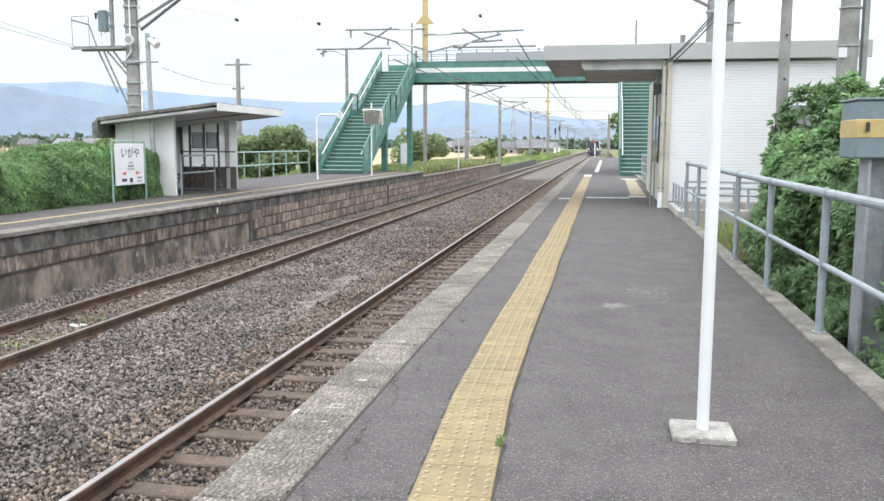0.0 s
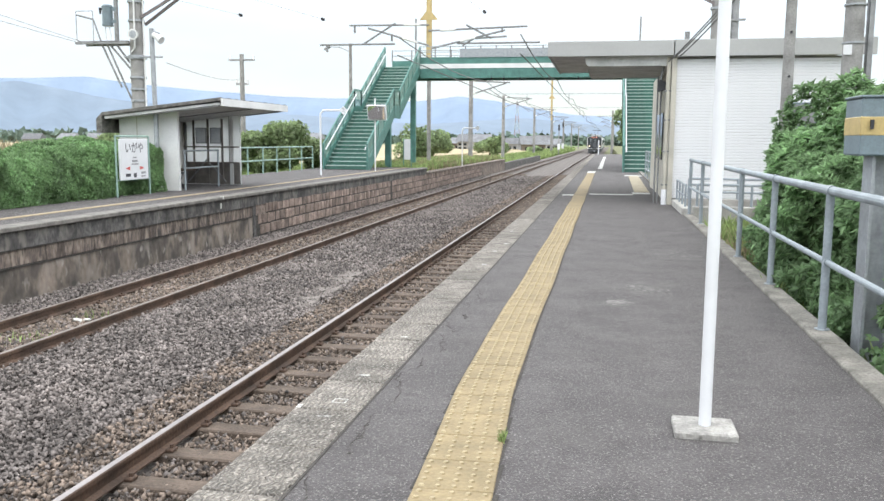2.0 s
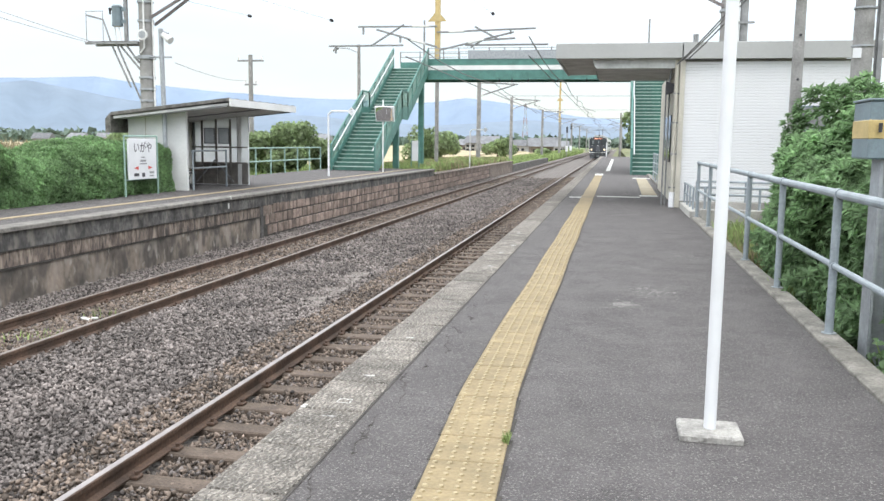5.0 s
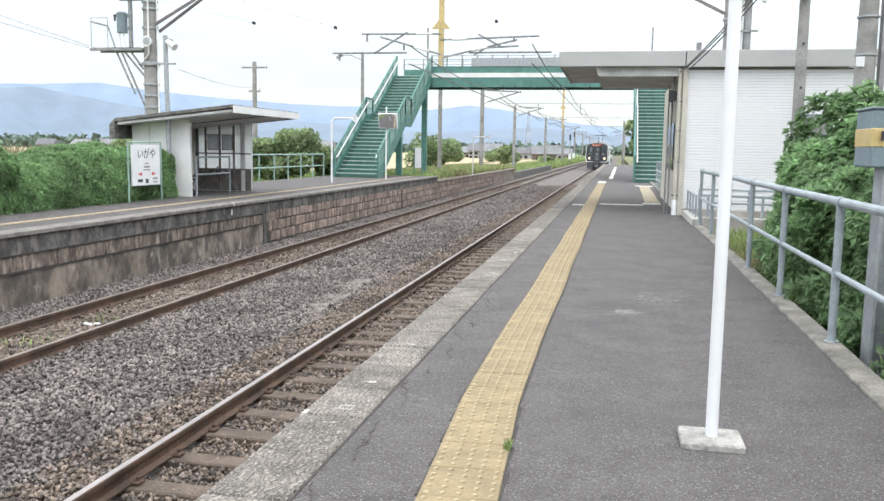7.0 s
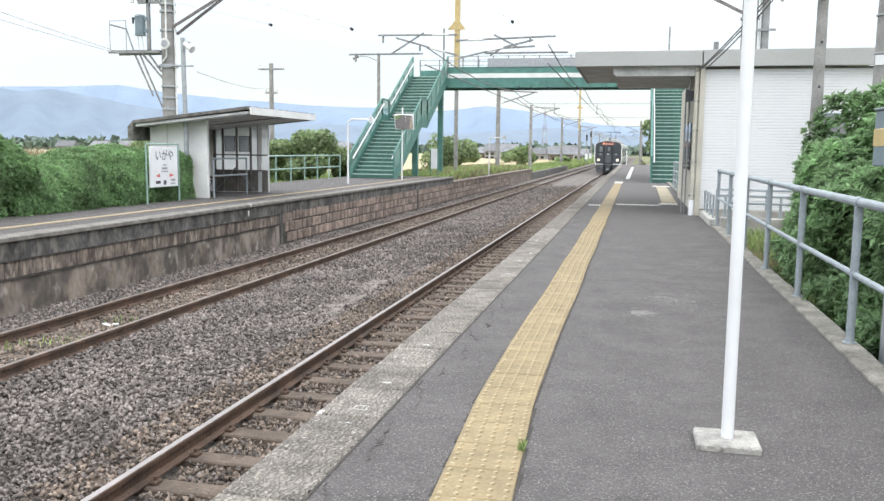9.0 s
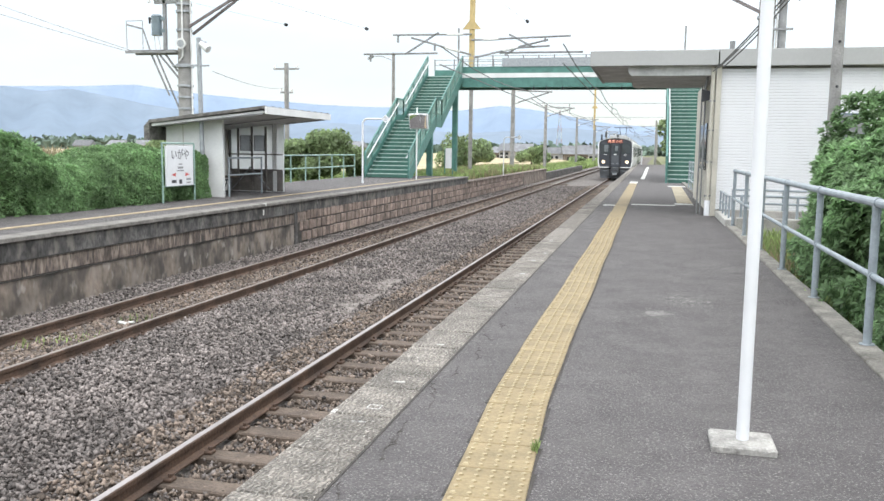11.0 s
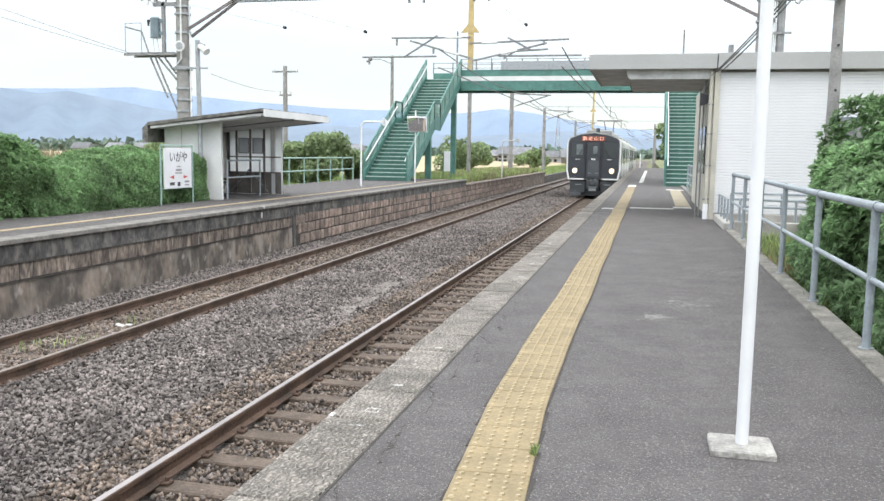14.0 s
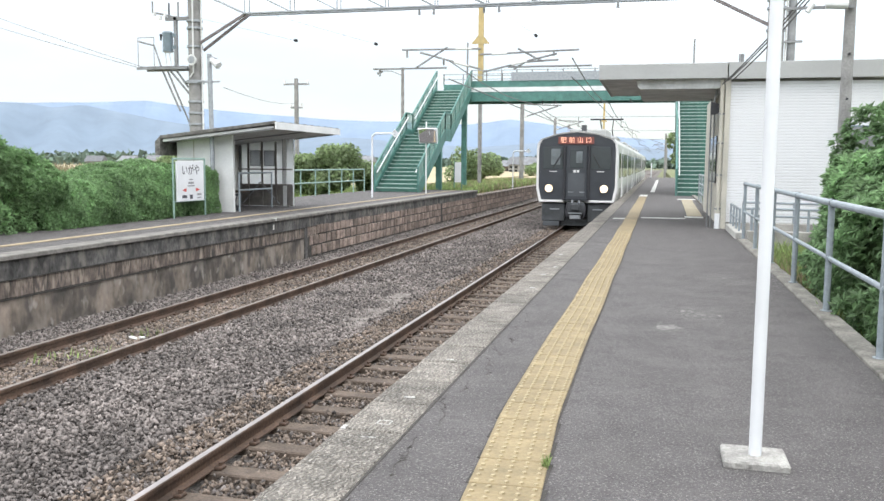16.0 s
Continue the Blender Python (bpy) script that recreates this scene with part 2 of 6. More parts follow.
def let_light_through(m, share):
    """Leaves pass part of the light; shelter panels are made to, for brightness inside."""
    nt, p = nodes_of(m)
    tl = nt.nodes.new("ShaderNodeBsdfTranslucent")
    mx = nt.nodes.new("ShaderNodeMixShader")
    mx.inputs[0].default_value = share
    nt.links.new(p.inputs["Base Color"].links[0].from_socket, tl.inputs["Color"])
    nt.links.new(p.outputs[0], mx.inputs[1])
    nt.links.new(tl.outputs[0], mx.inputs[2])
    nt.links.new(mx.outputs[0], nt.nodes["Material Output"].inputs["Surface"])


for m in (LEAF, LEAF_B, LEAF_FAR, GRASS, STRAW):
    let_light_through(m, 0.55)
# step green darkened, so the shade on the risers is in the colour
STEP_DARK = mat("riser_shade_green", (0.04, 0.115, 0.092), 0.6, var=0.15, scale=3, fine=30, bump=0.1)
# the dots are a paler yellow than their tile
TACTILE_TOP = mat("pale_dot_yellow", (0.33, 0.272, 0.165), 0.7, var=0.1, scale=9)
TACTILE_PALE = mat("pale_tactile_tile", (0.3, 0.26, 0.18), 0.8, var=0.12, scale=7, rand=0.1)
# translucency added so that the shelter's end wall looks bright from inside
PANEL_LIT = mat("translucent_white_panel", (0.8, 0.81, 0.81), 0.6, var=0.05, scale=2, bump=0.0)
let_light_through(PANEL_LIT, 0.85)
PAD = mat("grey_mortar", (0.32, 0.31, 0.29), 0.9, var=0.2, scale=12, fine=70, bump=0.8)
TRAIN_GLASS = mat("windscreen_glass", (0.045, 0.055, 0.062), 0.12, var=0.05, bump=0.0)
KERB_M = mat("weathered_kerb", (0.185, 0.175, 0.155), 0.92, var=0.25, scale=5, fine=45, bump=0.6)
LID = mat("dusty_lid", (0.17, 0.15, 0.135), 0.92, var=0.25, scale=9, fine=40, bump=0.7)
BRACE = mat("brown_steel", (0.17, 0.15, 0.15), 0.6, metal=0.2, var=0.15, scale=5)
# pylon colours paled to carry the haze of distance
HAZY_RED = mat("haze_paled_red", (0.34, 0.27, 0.28), 0.8, var=0.05)
HAZY_WHITE = mat("haze_paled_white", (0.4, 0.43, 0.47), 0.8, var=0.05)
WALL_WHITE = mat("white_house_wall", (0.36, 0.36, 0.36), 0.9, var=0.08, scale=0.8)
WALL_BROWN = mat("brown_house_wall", (0.17, 0.145, 0.12), 0.9, var=0.12, scale=0.8)
# translucency added to let more light into the shelter
BACK_PANEL = mat("translucent_grey_panel", (0.55, 0.54, 0.53), 0.7, var=0.12, scale=2, bump=0.0)
let_light_through(BACK_PANEL, 0.6)
COPING = mat("mossy_coping", (0.165, 0.155, 0.14), 0.9, var=0.22, scale=4, fine=40, bump=0.4)
# pane made translucent so that it doesn't go dark in the wall
PANE_GREY = mat("frosted_pane", (0.42, 0.43, 0.44), 0.4, var=0.1, scale=2, bump=0.0)
let_light_through(PANE_GREY, 0.85)
nt, p = nodes_of(STAINED)
for n in nt.nodes:
    if n.type == "VALTORGB":
        n.color_ramp.elements[0].position, n.color_ramp.elements[1].position = 0.36, 0.66
MESH_INFILL = mat("pale_green_mesh", (0.25, 0.38, 0.33), 0.6, var=0.1, scale=3, bump=0.0)
nt, p = nodes_of(MESH_INFILL)
see = nt.nodes.new("ShaderNodeBsdfTransparent")
half = nt.nodes.new("ShaderNodeMixShader")
half.inputs[0].default_value = 0.5
nt.links.new(p.outputs[0], half.inputs[1])
nt.links.new(see.outputs[0], half.inputs[2])
nt.links.new(half.outputs[0], nt.nodes["Material Output"].inputs["Surface"])
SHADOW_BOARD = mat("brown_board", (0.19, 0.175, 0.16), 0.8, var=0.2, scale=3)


# ---- builders ----
def mesh_of(bm, name, material):
    me = bpy.data.meshes.new(name)
    bm.to_mesh(me)
    bm.free()
    me.materials.append(material)
    return me


def part(name, bm, material, parent=None, label="", smooth=False):
    me = mesh_of(bm, name, material) if isinstance(bm, bmesh.types.BMesh) else bm
    if smooth:
        me.polygons.foreach_set("use_smooth", [True] * len(me.polygons))
    ob = new(name, me)
    ob.parent = parent
    if label:
        tagged(ob, label)
    return ob


def empty(name, label, category, group="", kind="", at=(0, 0, 0), rz=0):
    ob = new(name)
    ob.empty_display_size = 0.2
    ob.matrix_basis = pose(*at, 0, 0, rz)
    return tagged(ob, label, category, group, kind)


def B():
    return bmesh.new()


def box(bm, x0, x1, y0, y1, z0, z1, bevel=0.0):
    m = Matrix.Translation(((x0 + x1) / 2, (y0 + y1) / 2, (z0 + z1) / 2)) @ Matrix.Diagonal((x1 - x0, y1 - y0, z1 - z0, 1))
    vs = bmesh.ops.create_cube(bm, size=1, matrix=m)["verts"]
    if bevel:
        es = list({e for v in vs for e in v.link_edges})
        bmesh.ops.bevel(bm, geom=es, offset=bevel, segments=1, affect="EDGES")
    return bm


def rod(bm, a, b, r, r2=None, seg=10):
    a, b = Vector(a), Vector(b)
    d = b - a
    m = Matrix.Translation((a + b) / 2) @ d.to_track_quat("Z", "Y").to_matrix().to_4x4()
    bmesh.ops.create_cone(bm, cap_ends=True, segments=seg, radius1=r, radius2=r if r2 is None else r2, depth=d.length, matrix=m)
    return bm


def tube(bm, pts, r, seg=5):
    """One continuous thin tube through the points."""
    rings = []
    for i, q in enumerate(pts):
        d = (pts[min(i + 1, len(pts) - 1)] - pts[max(i - 1, 0)]).normalized()
        u = d.cross(Vector((0, 0, 1))).normalized()
        w = u.cross(d)
        rings.append([bm.verts.new(q + (u * math.cos(a) + w * math.sin(a)) * r) for a in [k * math.tau / seg for k in range(seg)]])
    for a, b in zip(rings, rings[1:]):
        for k in range(seg):
            bm.faces.new((a[k], a[(k + 1) % seg], b[(k + 1) % seg], b[k]))
    bm.faces.new(rings[0][::-1])
    bm.faces.new(rings[-1])
    return bm


def bar(bm, a, b, w, h):
    """A square bar from a to b, w wide and h high."""
    a, b = Vector(a), Vector(b)
    d = b - a
    m = Matrix.Translation((a + b) / 2) @ d.to_track_quat("Y", "Z").to_matrix().to_4x4() @ Matrix.Diagonal((w, d.length, h, 1))
    bmesh.ops.create_cube(bm, size=1, matrix=m)
    return bm


def prism(bm, outline, y0, y1, axis="y"):
    """Extrudes an outline: (x, z) pairs along y, or (y, z) pairs along x."""
    f = (lambda p, t: (p[0], t, p[1])) if axis == "y" else (lambda p, t: (t, p[0], p[1]))
    a = [bm.verts.new(f(p, y0)) for p in outline]
    b = [bm.verts.new(f(p, y1)) for p in outline]
    bm.faces.new(a)
    bm.faces.new(b[::-1])
    for i in range(len(a)):
        j = (i + 1) % len(a)
        bm.faces.new((a[i], b[i], b[j], a[j]))
    bmesh.ops.recalc_face_normals(bm, faces=bm.faces[:])
    return bm


def raw(name, verts, faces):
    """A mesh from arrays: verts (n, 3), faces (m, 3 or 4)."""
    me = bpy.data.meshes.new(name)
    k = faces.shape[1]
    me.vertices.add(len(verts))
    me.vertices.foreach_set("co", np.asarray(verts, np.float32).ravel())
    me.loops.add(faces.size)
    me.loops.foreach_set("vertex_index", faces.astype(np.int32).ravel())
    me.polygons.add(len(faces))
    me.polygons.foreach_set("loop_start", np.arange(0, faces.size, k, dtype=np.int32))
    me.polygons.foreach_set("loop_total", np.full(len(faces), k, np.int32))
    me.update(calc_edges=True)
    return me


def turn_frames(n, rng):
    """n random rotation matrices."""
    q = rng.normal(size=(n, 4))
    q /= np.linalg.norm(q, axis=1)[:, None]
    w, x, y, z = q.T
    return np.stack([np.stack([1 - 2 * (y * y + z * z), 2 * (x * y - w * z), 2 * (x * z + w * y)], -1),
                     np.stack([2 * (x * y + w * z), 1 - 2 * (x * x + z * z), 2 * (y * z - w * x)], -1),
                     np.stack([2 * (x * z - w * y), 2 * (y * z + w * x), 1 - 2 * (x * x + y * y)], -1)], 1)


def stones(name, pts, size, rng):
    """Angular stones, eight faces each, about size across."""
    base = np.array([(1, 0, 0), (-1, 0, 0), (0, 1, 0), (0, -1, 0), (0, 0, 1), (0, 0, -1)], float)
    tri = np.array([(0, 2, 4), (2, 1, 4), (1, 3, 4), (3, 0, 4), (2, 0, 5), (1, 2, 5), (3, 1, 5), (0, 3, 5)])
    n = len(pts)
    v = base[None] * (0.7 + 0.6 * rng.random((n, 6, 1))) + rng.normal(0, 0.26, (n, 6, 3))
    v *= (0.5 * np.asarray(size) * (0.5 + 1.0 * rng.random(n) ** 1.4))[:, None, None]
    v[:, :, 2] *= 0.8
    v = np.einsum("nij,nkj->nki", turn_frames(n, rng), v) + pts[:, None, :]
    f = tri[None] + 6 * np.arange(n)[:, None, None]
    return raw(name, v.reshape(-1, 3), f.reshape(-1, 3))


def leaves(name, pts, normals, size, rng, slim=0.45, droop=0.35):
    """Folded leaves of two faces each side of the midrib, turned about their normals."""
    n = len(pts)
    shape = np.array([(0, 0, 0), (0.45, 0.5, 0.06), (0, 1, -droop), (-0.45, 0.5, 0.06)], float) * (slim / 0.45, 1, 1)
    up = normals + rng.normal(0, 0.55, (n, 3))
    up /= np.linalg.norm(up, axis=1)[:, None] + 1e-9
    t = rng.normal(size=(n, 3))
    t[:, 2] -= 0.3
    t -= up * (t * up).sum(1)[:, None]
    t /= np.linalg.norm(t, axis=1)[:, None] + 1e-9
    s = np.cross(t, up)
    L = size * (0.6 + 0.8 * rng.random(n))
    v = pts[:, None] + L[:, None, None] * (shape[None, :, :1] * s[:, None] + shape[None, :, 1:2] * t[:, None] + shape[None, :, 2:] * up[:, None])
    q = 4 * np.arange(n)[:, None]
    f = np.concatenate([q + np.array([0, 1, 2]), q + np.array([0, 2, 3])])
    return raw(name, v.reshape(-1, 3), f)


def rosettes(name, pts, normals, size, rng, k=8, slim=0.16):
    """Sprigs of k slender pointed leaves that fan out from each point."""
    n = len(pts)
    axis = normals + rng.normal(0, 0.5, (n, 3))
    axis[:, 2] += 0.45
    axis /= np.linalg.norm(axis, axis=1)[:, None] + 1e-9
    p, ax = np.repeat(pts, k, 0), np.repeat(axis, k, 0)
    t = rng.normal(size=(n * k, 3))
    t -= ax * (t * ax).sum(1)[:, None]
    t /= np.linalg.norm(t, axis=1)[:, None] + 1e-9
    t = t + ax * rng.uniform(0.05, 1.1, (n * k, 1))
    t /= np.linalg.norm(t, axis=1)[:, None]
    s = np.cross(t, ax)
    s /= np.linalg.norm(s, axis=1)[:, None] + 1e-9
    up = np.cross(s, t)
    shape = np.array([(0, 0, 0), (slim, 0.5, 0.05), (0, 1, -0.22), (-slim, 0.5, 0.05)])
    L = size * np.repeat(0.7 + 0.6 * rng.random(n), k) * (0.7 + 0.5 * rng.random(n * k))
    v = p[:, None] + L[:, None, None] * (shape[None, :, :1] * s[:, None] + shape[None, :, 1:2] * t[:, None] + shape[None, :, 2:] * up[:, None])
    q = 4 * np.arange(n * k)[:, None]
    f = np.concatenate([q + np.array([0, 1, 2]), q + np.array([0, 2, 3])])
    return raw(name, v.reshape(-1, 3), f)


def blades(name, pts, height, rng, lean=0.35, width=0.012):
    """Grass blades: one bent strip of two faces each."""
    n = len(pts)
    a = rng.random(n) * 2 * np.pi
    d = np.stack([np.cos(a), np.sin(a), np.zeros(n)], 1)
    s = np.stack([-np.sin(a), np.cos(a), np.zeros(n)], 1)
    h = (height * (0.5 + 0.8 * rng.random(n)))[:, None]
    z = np.array([0, 0, 1.0])
    v = np.stack([pts - s * width, pts + s * width, pts + d * h * lean * 0.4 + z * h * 0.6 + s * width * 0.7, pts + d * h * lean + z * h], 1)
    q = 4 * np.arange(n)[:, None]
    f = np.concatenate([q + np.array([0, 1, 2]), q + np.array([0, 2, 3])])
    return raw(name, v.reshape(-1, 3), f)


def fbm(p, f, o=3):
    """Value of layered noise at points p (n, 3)."""
    return np.array([noise.fractal(Vector(q) * f, 1.0, 2.0, o) for q in p])


def lettering(text, size, material, parent, m, name="text"):
    """Flat letters as a mesh, in their own plane m (text runs along x, up is y)."""
    cu = bpy.data.curves.new(name, "FONT")
    cu.body, cu.size, cu.align_x, cu.align_y, cu.extrude = text, size, "CENTER", "CENTER", 0.002
    tmp = bpy.data.objects.new(name, cu)
    scene.collection.objects.link(tmp)
    dg = bpy.context.evaluated_depsgraph_get()
    me = bpy.data.meshes.new_from_object(tmp.evaluated_get(dg))
    bpy.data.objects.remove(tmp)
    me.materials.clear()
    me.materials.append(material)
    ob = new(name, me)
    ob.parent = parent
    ob.matrix_basis = m
    return ob


def track_shift(y):
    return 0.45 * (max(0.0, y - 50.0) / 115.0) ** 1.5


# ---- ground, distance ----
RAIL_Z = -0.99
BED = -1.17
TRACK_A, TRACK_B = -2.995, -7.06
bm = B()
bmesh.ops.create_grid(bm, x_segments=8, y_segments=8, size=4500)
ground = tagged(part("ground", bm, GROUND), "rough grassy ground beyond the railway", "ground", kind="structure")
ground.location = (0, 0, -1.36)


def field(name, x0, x1, y0, y1, z, material, label):
    bm = B()
    box(bm, x0, x1, y0, y1, -1.4, z)
    return tagged(part(name, bm, material), label, "field", kind="structure")


field("wheat_field", -330, -24, 12, 420, -0.85, WHEAT, "ripe golden wheat field beyond the hedge")
field("wheat_field", -22.5, -13.5, 60, 300, -0.9, WHEAT, "narrow strip of ripe wheat by the line")
field("green_field", -900, -331, 10, 900, -1.1, PADDY, "distant green paddy fields")
field("green_field", -330, -14, 430, 1200, -1.15, PADDY, "green fields toward the hills")


def hills(name, dist, knots, rough, material, label, seed):
    """A ridge along an arc; knots: (azimuth, height) in degrees and metres."""
    rng = np.random.default_rng(seed)
    az = np.linspace(-100, 60, 420)
    hh = np.interp(az, [k[0] for k in knots], [k[1] for k in knots])
    ph = rng.random(6) * 6.28
    for i, (f, a) in enumerate(((0.35, 1.0), (0.8, 0.55), (1.7, 0.35), (3.7, 0.2), (8.0, 0.1), (17.0, 0.06))):
        hh = hh + rough * a * np.sin(az * f + ph[i])
    rows = []
    for k, (dd, s) in enumerate(((0, 0.0), (0.06, 0.25), (0.13, 0.6), (0.2, 1.0), (0.3, 0.6))):
        w = 1 + 0.25 * np.sin(az * 1.9 + k * 1.3 + ph[k]) * (0 < s < 1)
        r = dist * (1 + dd)
        rows.append(np.stack([np.sin(np.radians(az)) * r, np.cos(np.radians(az)) * r, np.maximum(0, hh) * s * w * (1 + dd) - 2], 1))
    v = np.concatenate(rows)
    n = len(az)
    f = np.array([(k * n + i, k * n + i + 1, (k + 1) * n + i + 1, (k + 1) * n + i) for k in range(4) for i in range(n - 1)])
    me = raw(name, v, f)
    me.materials.append(material)
    return tagged(part(name, me, material, smooth=True), label, "hills", kind="structure")


hills("backdrop_hills", 3300, [(-100, 220), (-40, 200), (-36.5, 209), (-33.5, 220), (-31, 200), (-26.9, 184), (-21.4, 165), (-17.4, 160), (-12.8, 151), (-9.9, 173), (-7.5, 158), (-2.2, 104), (0.8, 94), (20, 100), (60, 180)], 1.2, HILL_B, "far wooded mountains with blue haze put into their colour", 3)
hills("backdrop_hills", 2500, [(-100, 120), (-41.8, 149), (-40.2, 151), (-38.9, 143), (-37.2, 152), (-36, 142), (-33, 118), (-31, 104), (-26, 84), (-20, 74), (-12, 48), (-6, 70), (2, 45), (60, 80)], 1.6, HILL_A, "nearer wooded hills with lighter blue haze put into their colour", 5)

# ---- tracks ----
bm = B()
box(bm, -8.7, -1.72, -12, 60, -1.36, BED - 0.03)
ballast_bed = tagged(part("ballast_bed", bm, BALLAST_BED), "grey crushed stone ballast bed under both tracks", "ballast bed", kind="structure")
bm = B()
v0 = [bm.verts.new((x + track_shift(y), y, BED - 0.032)) for y in range(60, 421, 20) for x in (-9.3, -1.2)]
for i in range(0, len(v0) - 2, 2):
    bm.faces.new((v0[i], v0[i + 1], v0[i + 3], v0[i + 2]))
tagged(part("ballast_bed", bm, BALLAST_BED), "grey ballast bed running to the distance", "ballast bed", kind="structure")


def rail_mesh(y0, y1, head=False):
    prof = [(-0.06, -0.14), (0.06, -0.14), (0.06, -0.128), (0.012, -0.11), (0.009, -0.045), (0.033, -0.034), (0.033, -0.004), (0.026, 0), (-0.026, 0), (-0.033, -0.004), (-0.033, -0.034), (-0.009, -0.045), (-0.012, -0.11), (-0.06, -0.128)]
    if head:
        prof = [(-0.025, 0.0005), (0.025, 0.0005), (0.025, 0.003), (-0.025, 0.003)]
    bm = B()
    ys = [y0, 50] + list(range(65, int(y1) + 1, 15))
    rings = [[bm.verts.new((x + track_shift(y), y, z)) for x, z in prof] for y in ys]
    n = len(prof)
    for a, b in zip(rings, rings[1:]):
        for i in range(n):
            bm.faces.new((a[i], b[i], b[(i + 1) % n], a[(i + 1) % n]))
    bm.faces.new(rings[0])
    bm.faces.new(rings[-1][::-1])
    bmesh.ops.recalc_face_normals(bm, faces=bm.faces[:])
    return bm


def track(cx, head_mat, label):
    tr = empty("railway_track", label, "railway track", kind="structure", at=(cx, 0, RAIL_Z))
    for s in (-0.5665, 0.5665):
        r = part("rail", rail_mesh(-12, 400), RAIL_RUST, tr)
        r.location = (s, 0, 0)
        h = part("rail_head", rail_mesh(-12, 400, True), head_mat, r, "polished running surface of the rail")
    sl = B()
    box(sl, -1.05, 1.05, -0.1, 0.1, -0.3, -0.142, 0.012)
    sl = mesh_of(sl, "sleeper", SLEEPER)
    clip = B()
    for x in (-0.5665, 0.5665):
        for s in (-1, 1):
            box(clip, x + s * 0.085 - 0.035, x + s * 0.085 + 0.035, -0.045, 0.045, -0.142, -0.112, 0.008)
            rod(clip, (x + s * 0.09, 0, -0.12), (x + s * 0.09, 0, -0.085), 0.016, seg=6)
    clip = mesh_of(clip, "fastening", RAIL_RUST)
    for i in range(-14, 108):
        y = 0.27 + i * 0.59
        o = part("sleeper", sl, None, tr)
        o.location = (track_shift(y), y, random.uniform(-0.006, 0.004))
        o.rotation_euler = (0, 0, random.uniform(-0.012, 0.012))
        if y < 26:
            c = part("fastening", clip, None, o)
    return tr


track(TRACK_A, RAIL_TOP, "near railway track with shiny rails on brown sleepers")
track(TRACK_B, RAIL_DULL, "far railway track with dull rails on brown sleepers")


def ballast_field():
    rng = np.random.default_rng(4)

    def scatter(n, x0, x1, y0, y1):
        p = np.stack([rng.uniform(x0, x1, n), rng.uniform(y0, y1, n), np.zeros(n)], 1)
        hump = np.zeros(n)
        near_rail = np.zeros(n, bool)
        between = np.zeros(n, bool)
        for c in (TRACK_A, TRACK_B):
            for s in (-0.5665, 0.5665):
                near_rail |= np.abs(p[:, 0] - c - s) < 0.085
            between |= np.abs(p[:, 0] - c) < 0.56
        onsl = between & (np.abs((p[:, 1] - 0.27 + 0.295) % 0.59 - 0.295) < 0.11)
        hump = np.where(between, np.where(p[:, 0] < -5, 0.03, 0.0), 0.05)
        p[:, 2] = BED + hump + rng.normal(0, 0.014, n)
        keep = ~near_rail & ~(onsl & (rng.random(n) < np.where(p[:, 0] < -5, 0.25, 0.58)))
        return p[keep]
    a = scatter(118000, -8.7, -1.75, 3.0, 16)
    d = scatter(34000, -8.7, -1.75, -8, 3.0)
    b = scatter(60000, -8.7, -1.75, 16, 34)
    c = scatter(24000, -8.7, -1.75, 34, 60)
    rust = lambda p: (np.abs(p[:, 0] - TRACK_A) < 1.25) | (np.abs(p[:, 0] - TRACK_B) < 0.6)
    for p, s in ((a, 0.041), (b, 0.05), (c, 0.07), (d, 0.06)):
        k = rust(p) & (rng.random(len(p)) < 0.8)
        for q, m, lab in ((p[~k], BALLAST, "loose grey crushed ballast stones"), (p[k], BALLAST_RUST, "brown rust-stained ballast stones between rails")):
            me = stones("ballast_stones", q, s, rng)
            me.materials.append(m)
            tagged(part("ballast_stones", me, m), lab, "ballast", kind="stuff")


ballast_field()
for x, y, r in ((-4.6, 12.1, 8), (-4.62, 13.0, -5), (-4.66, 14.0, 4), (-4.75, 14.7, -12)):
    bm = B()
    box(bm, -0.22, 0.22, -0.4, 0.4, -0.12, 0.0, 0.01)
    o = tagged(part("trough_lid", bm, LID), "flat dusty concrete lid half buried in ballast", "cable trough", group="cable trough lids")
    o.matrix_basis = pose(x, y, BED + 0.062, 2, -3, r)
for k, (x, y) in enumerate(((-7.05, 10.25), (-6.98, 10.32), (-7.12, 10.3), (-6.6, 11.3), (-6.85, 12.4))):
    bm = B()
    bmesh.ops.create_icosphere(bm, subdivisions=1, radius=0.05 - 0.005 * k)
    for v in bm.verts:
        v.co = Vector((v.co.x * 1.5, v.co.y, v.co.z * 0.6)) * random.uniform(0.8, 1.2)
    o = tagged(part("pale_stone", bm, WHITE_LINE), "pale white stone lying between the rails", "stone", group="pale stones between rails")
    o.location = (x, y, BED + 0.055)


# ---- platform on the camera's side ----
EDGE, KERB = -1.65, 1.22
END = 93.0
bm = B()
box(bm, EDGE + 0.07, KERB, -8, END, -1.4, -0.003)
platform = tagged(part("platform", bm, ASPHALT), "grey asphalt station platform with concrete edge slabs", "platform", kind="structure")
bm = B()
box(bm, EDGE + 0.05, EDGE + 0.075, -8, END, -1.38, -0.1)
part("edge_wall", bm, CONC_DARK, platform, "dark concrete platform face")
bm = B()
box(bm, EDGE + 0.02, -1.318, -8, END, -0.12, -0.07)
part("slab_bedding", bm, JOINT, platform)


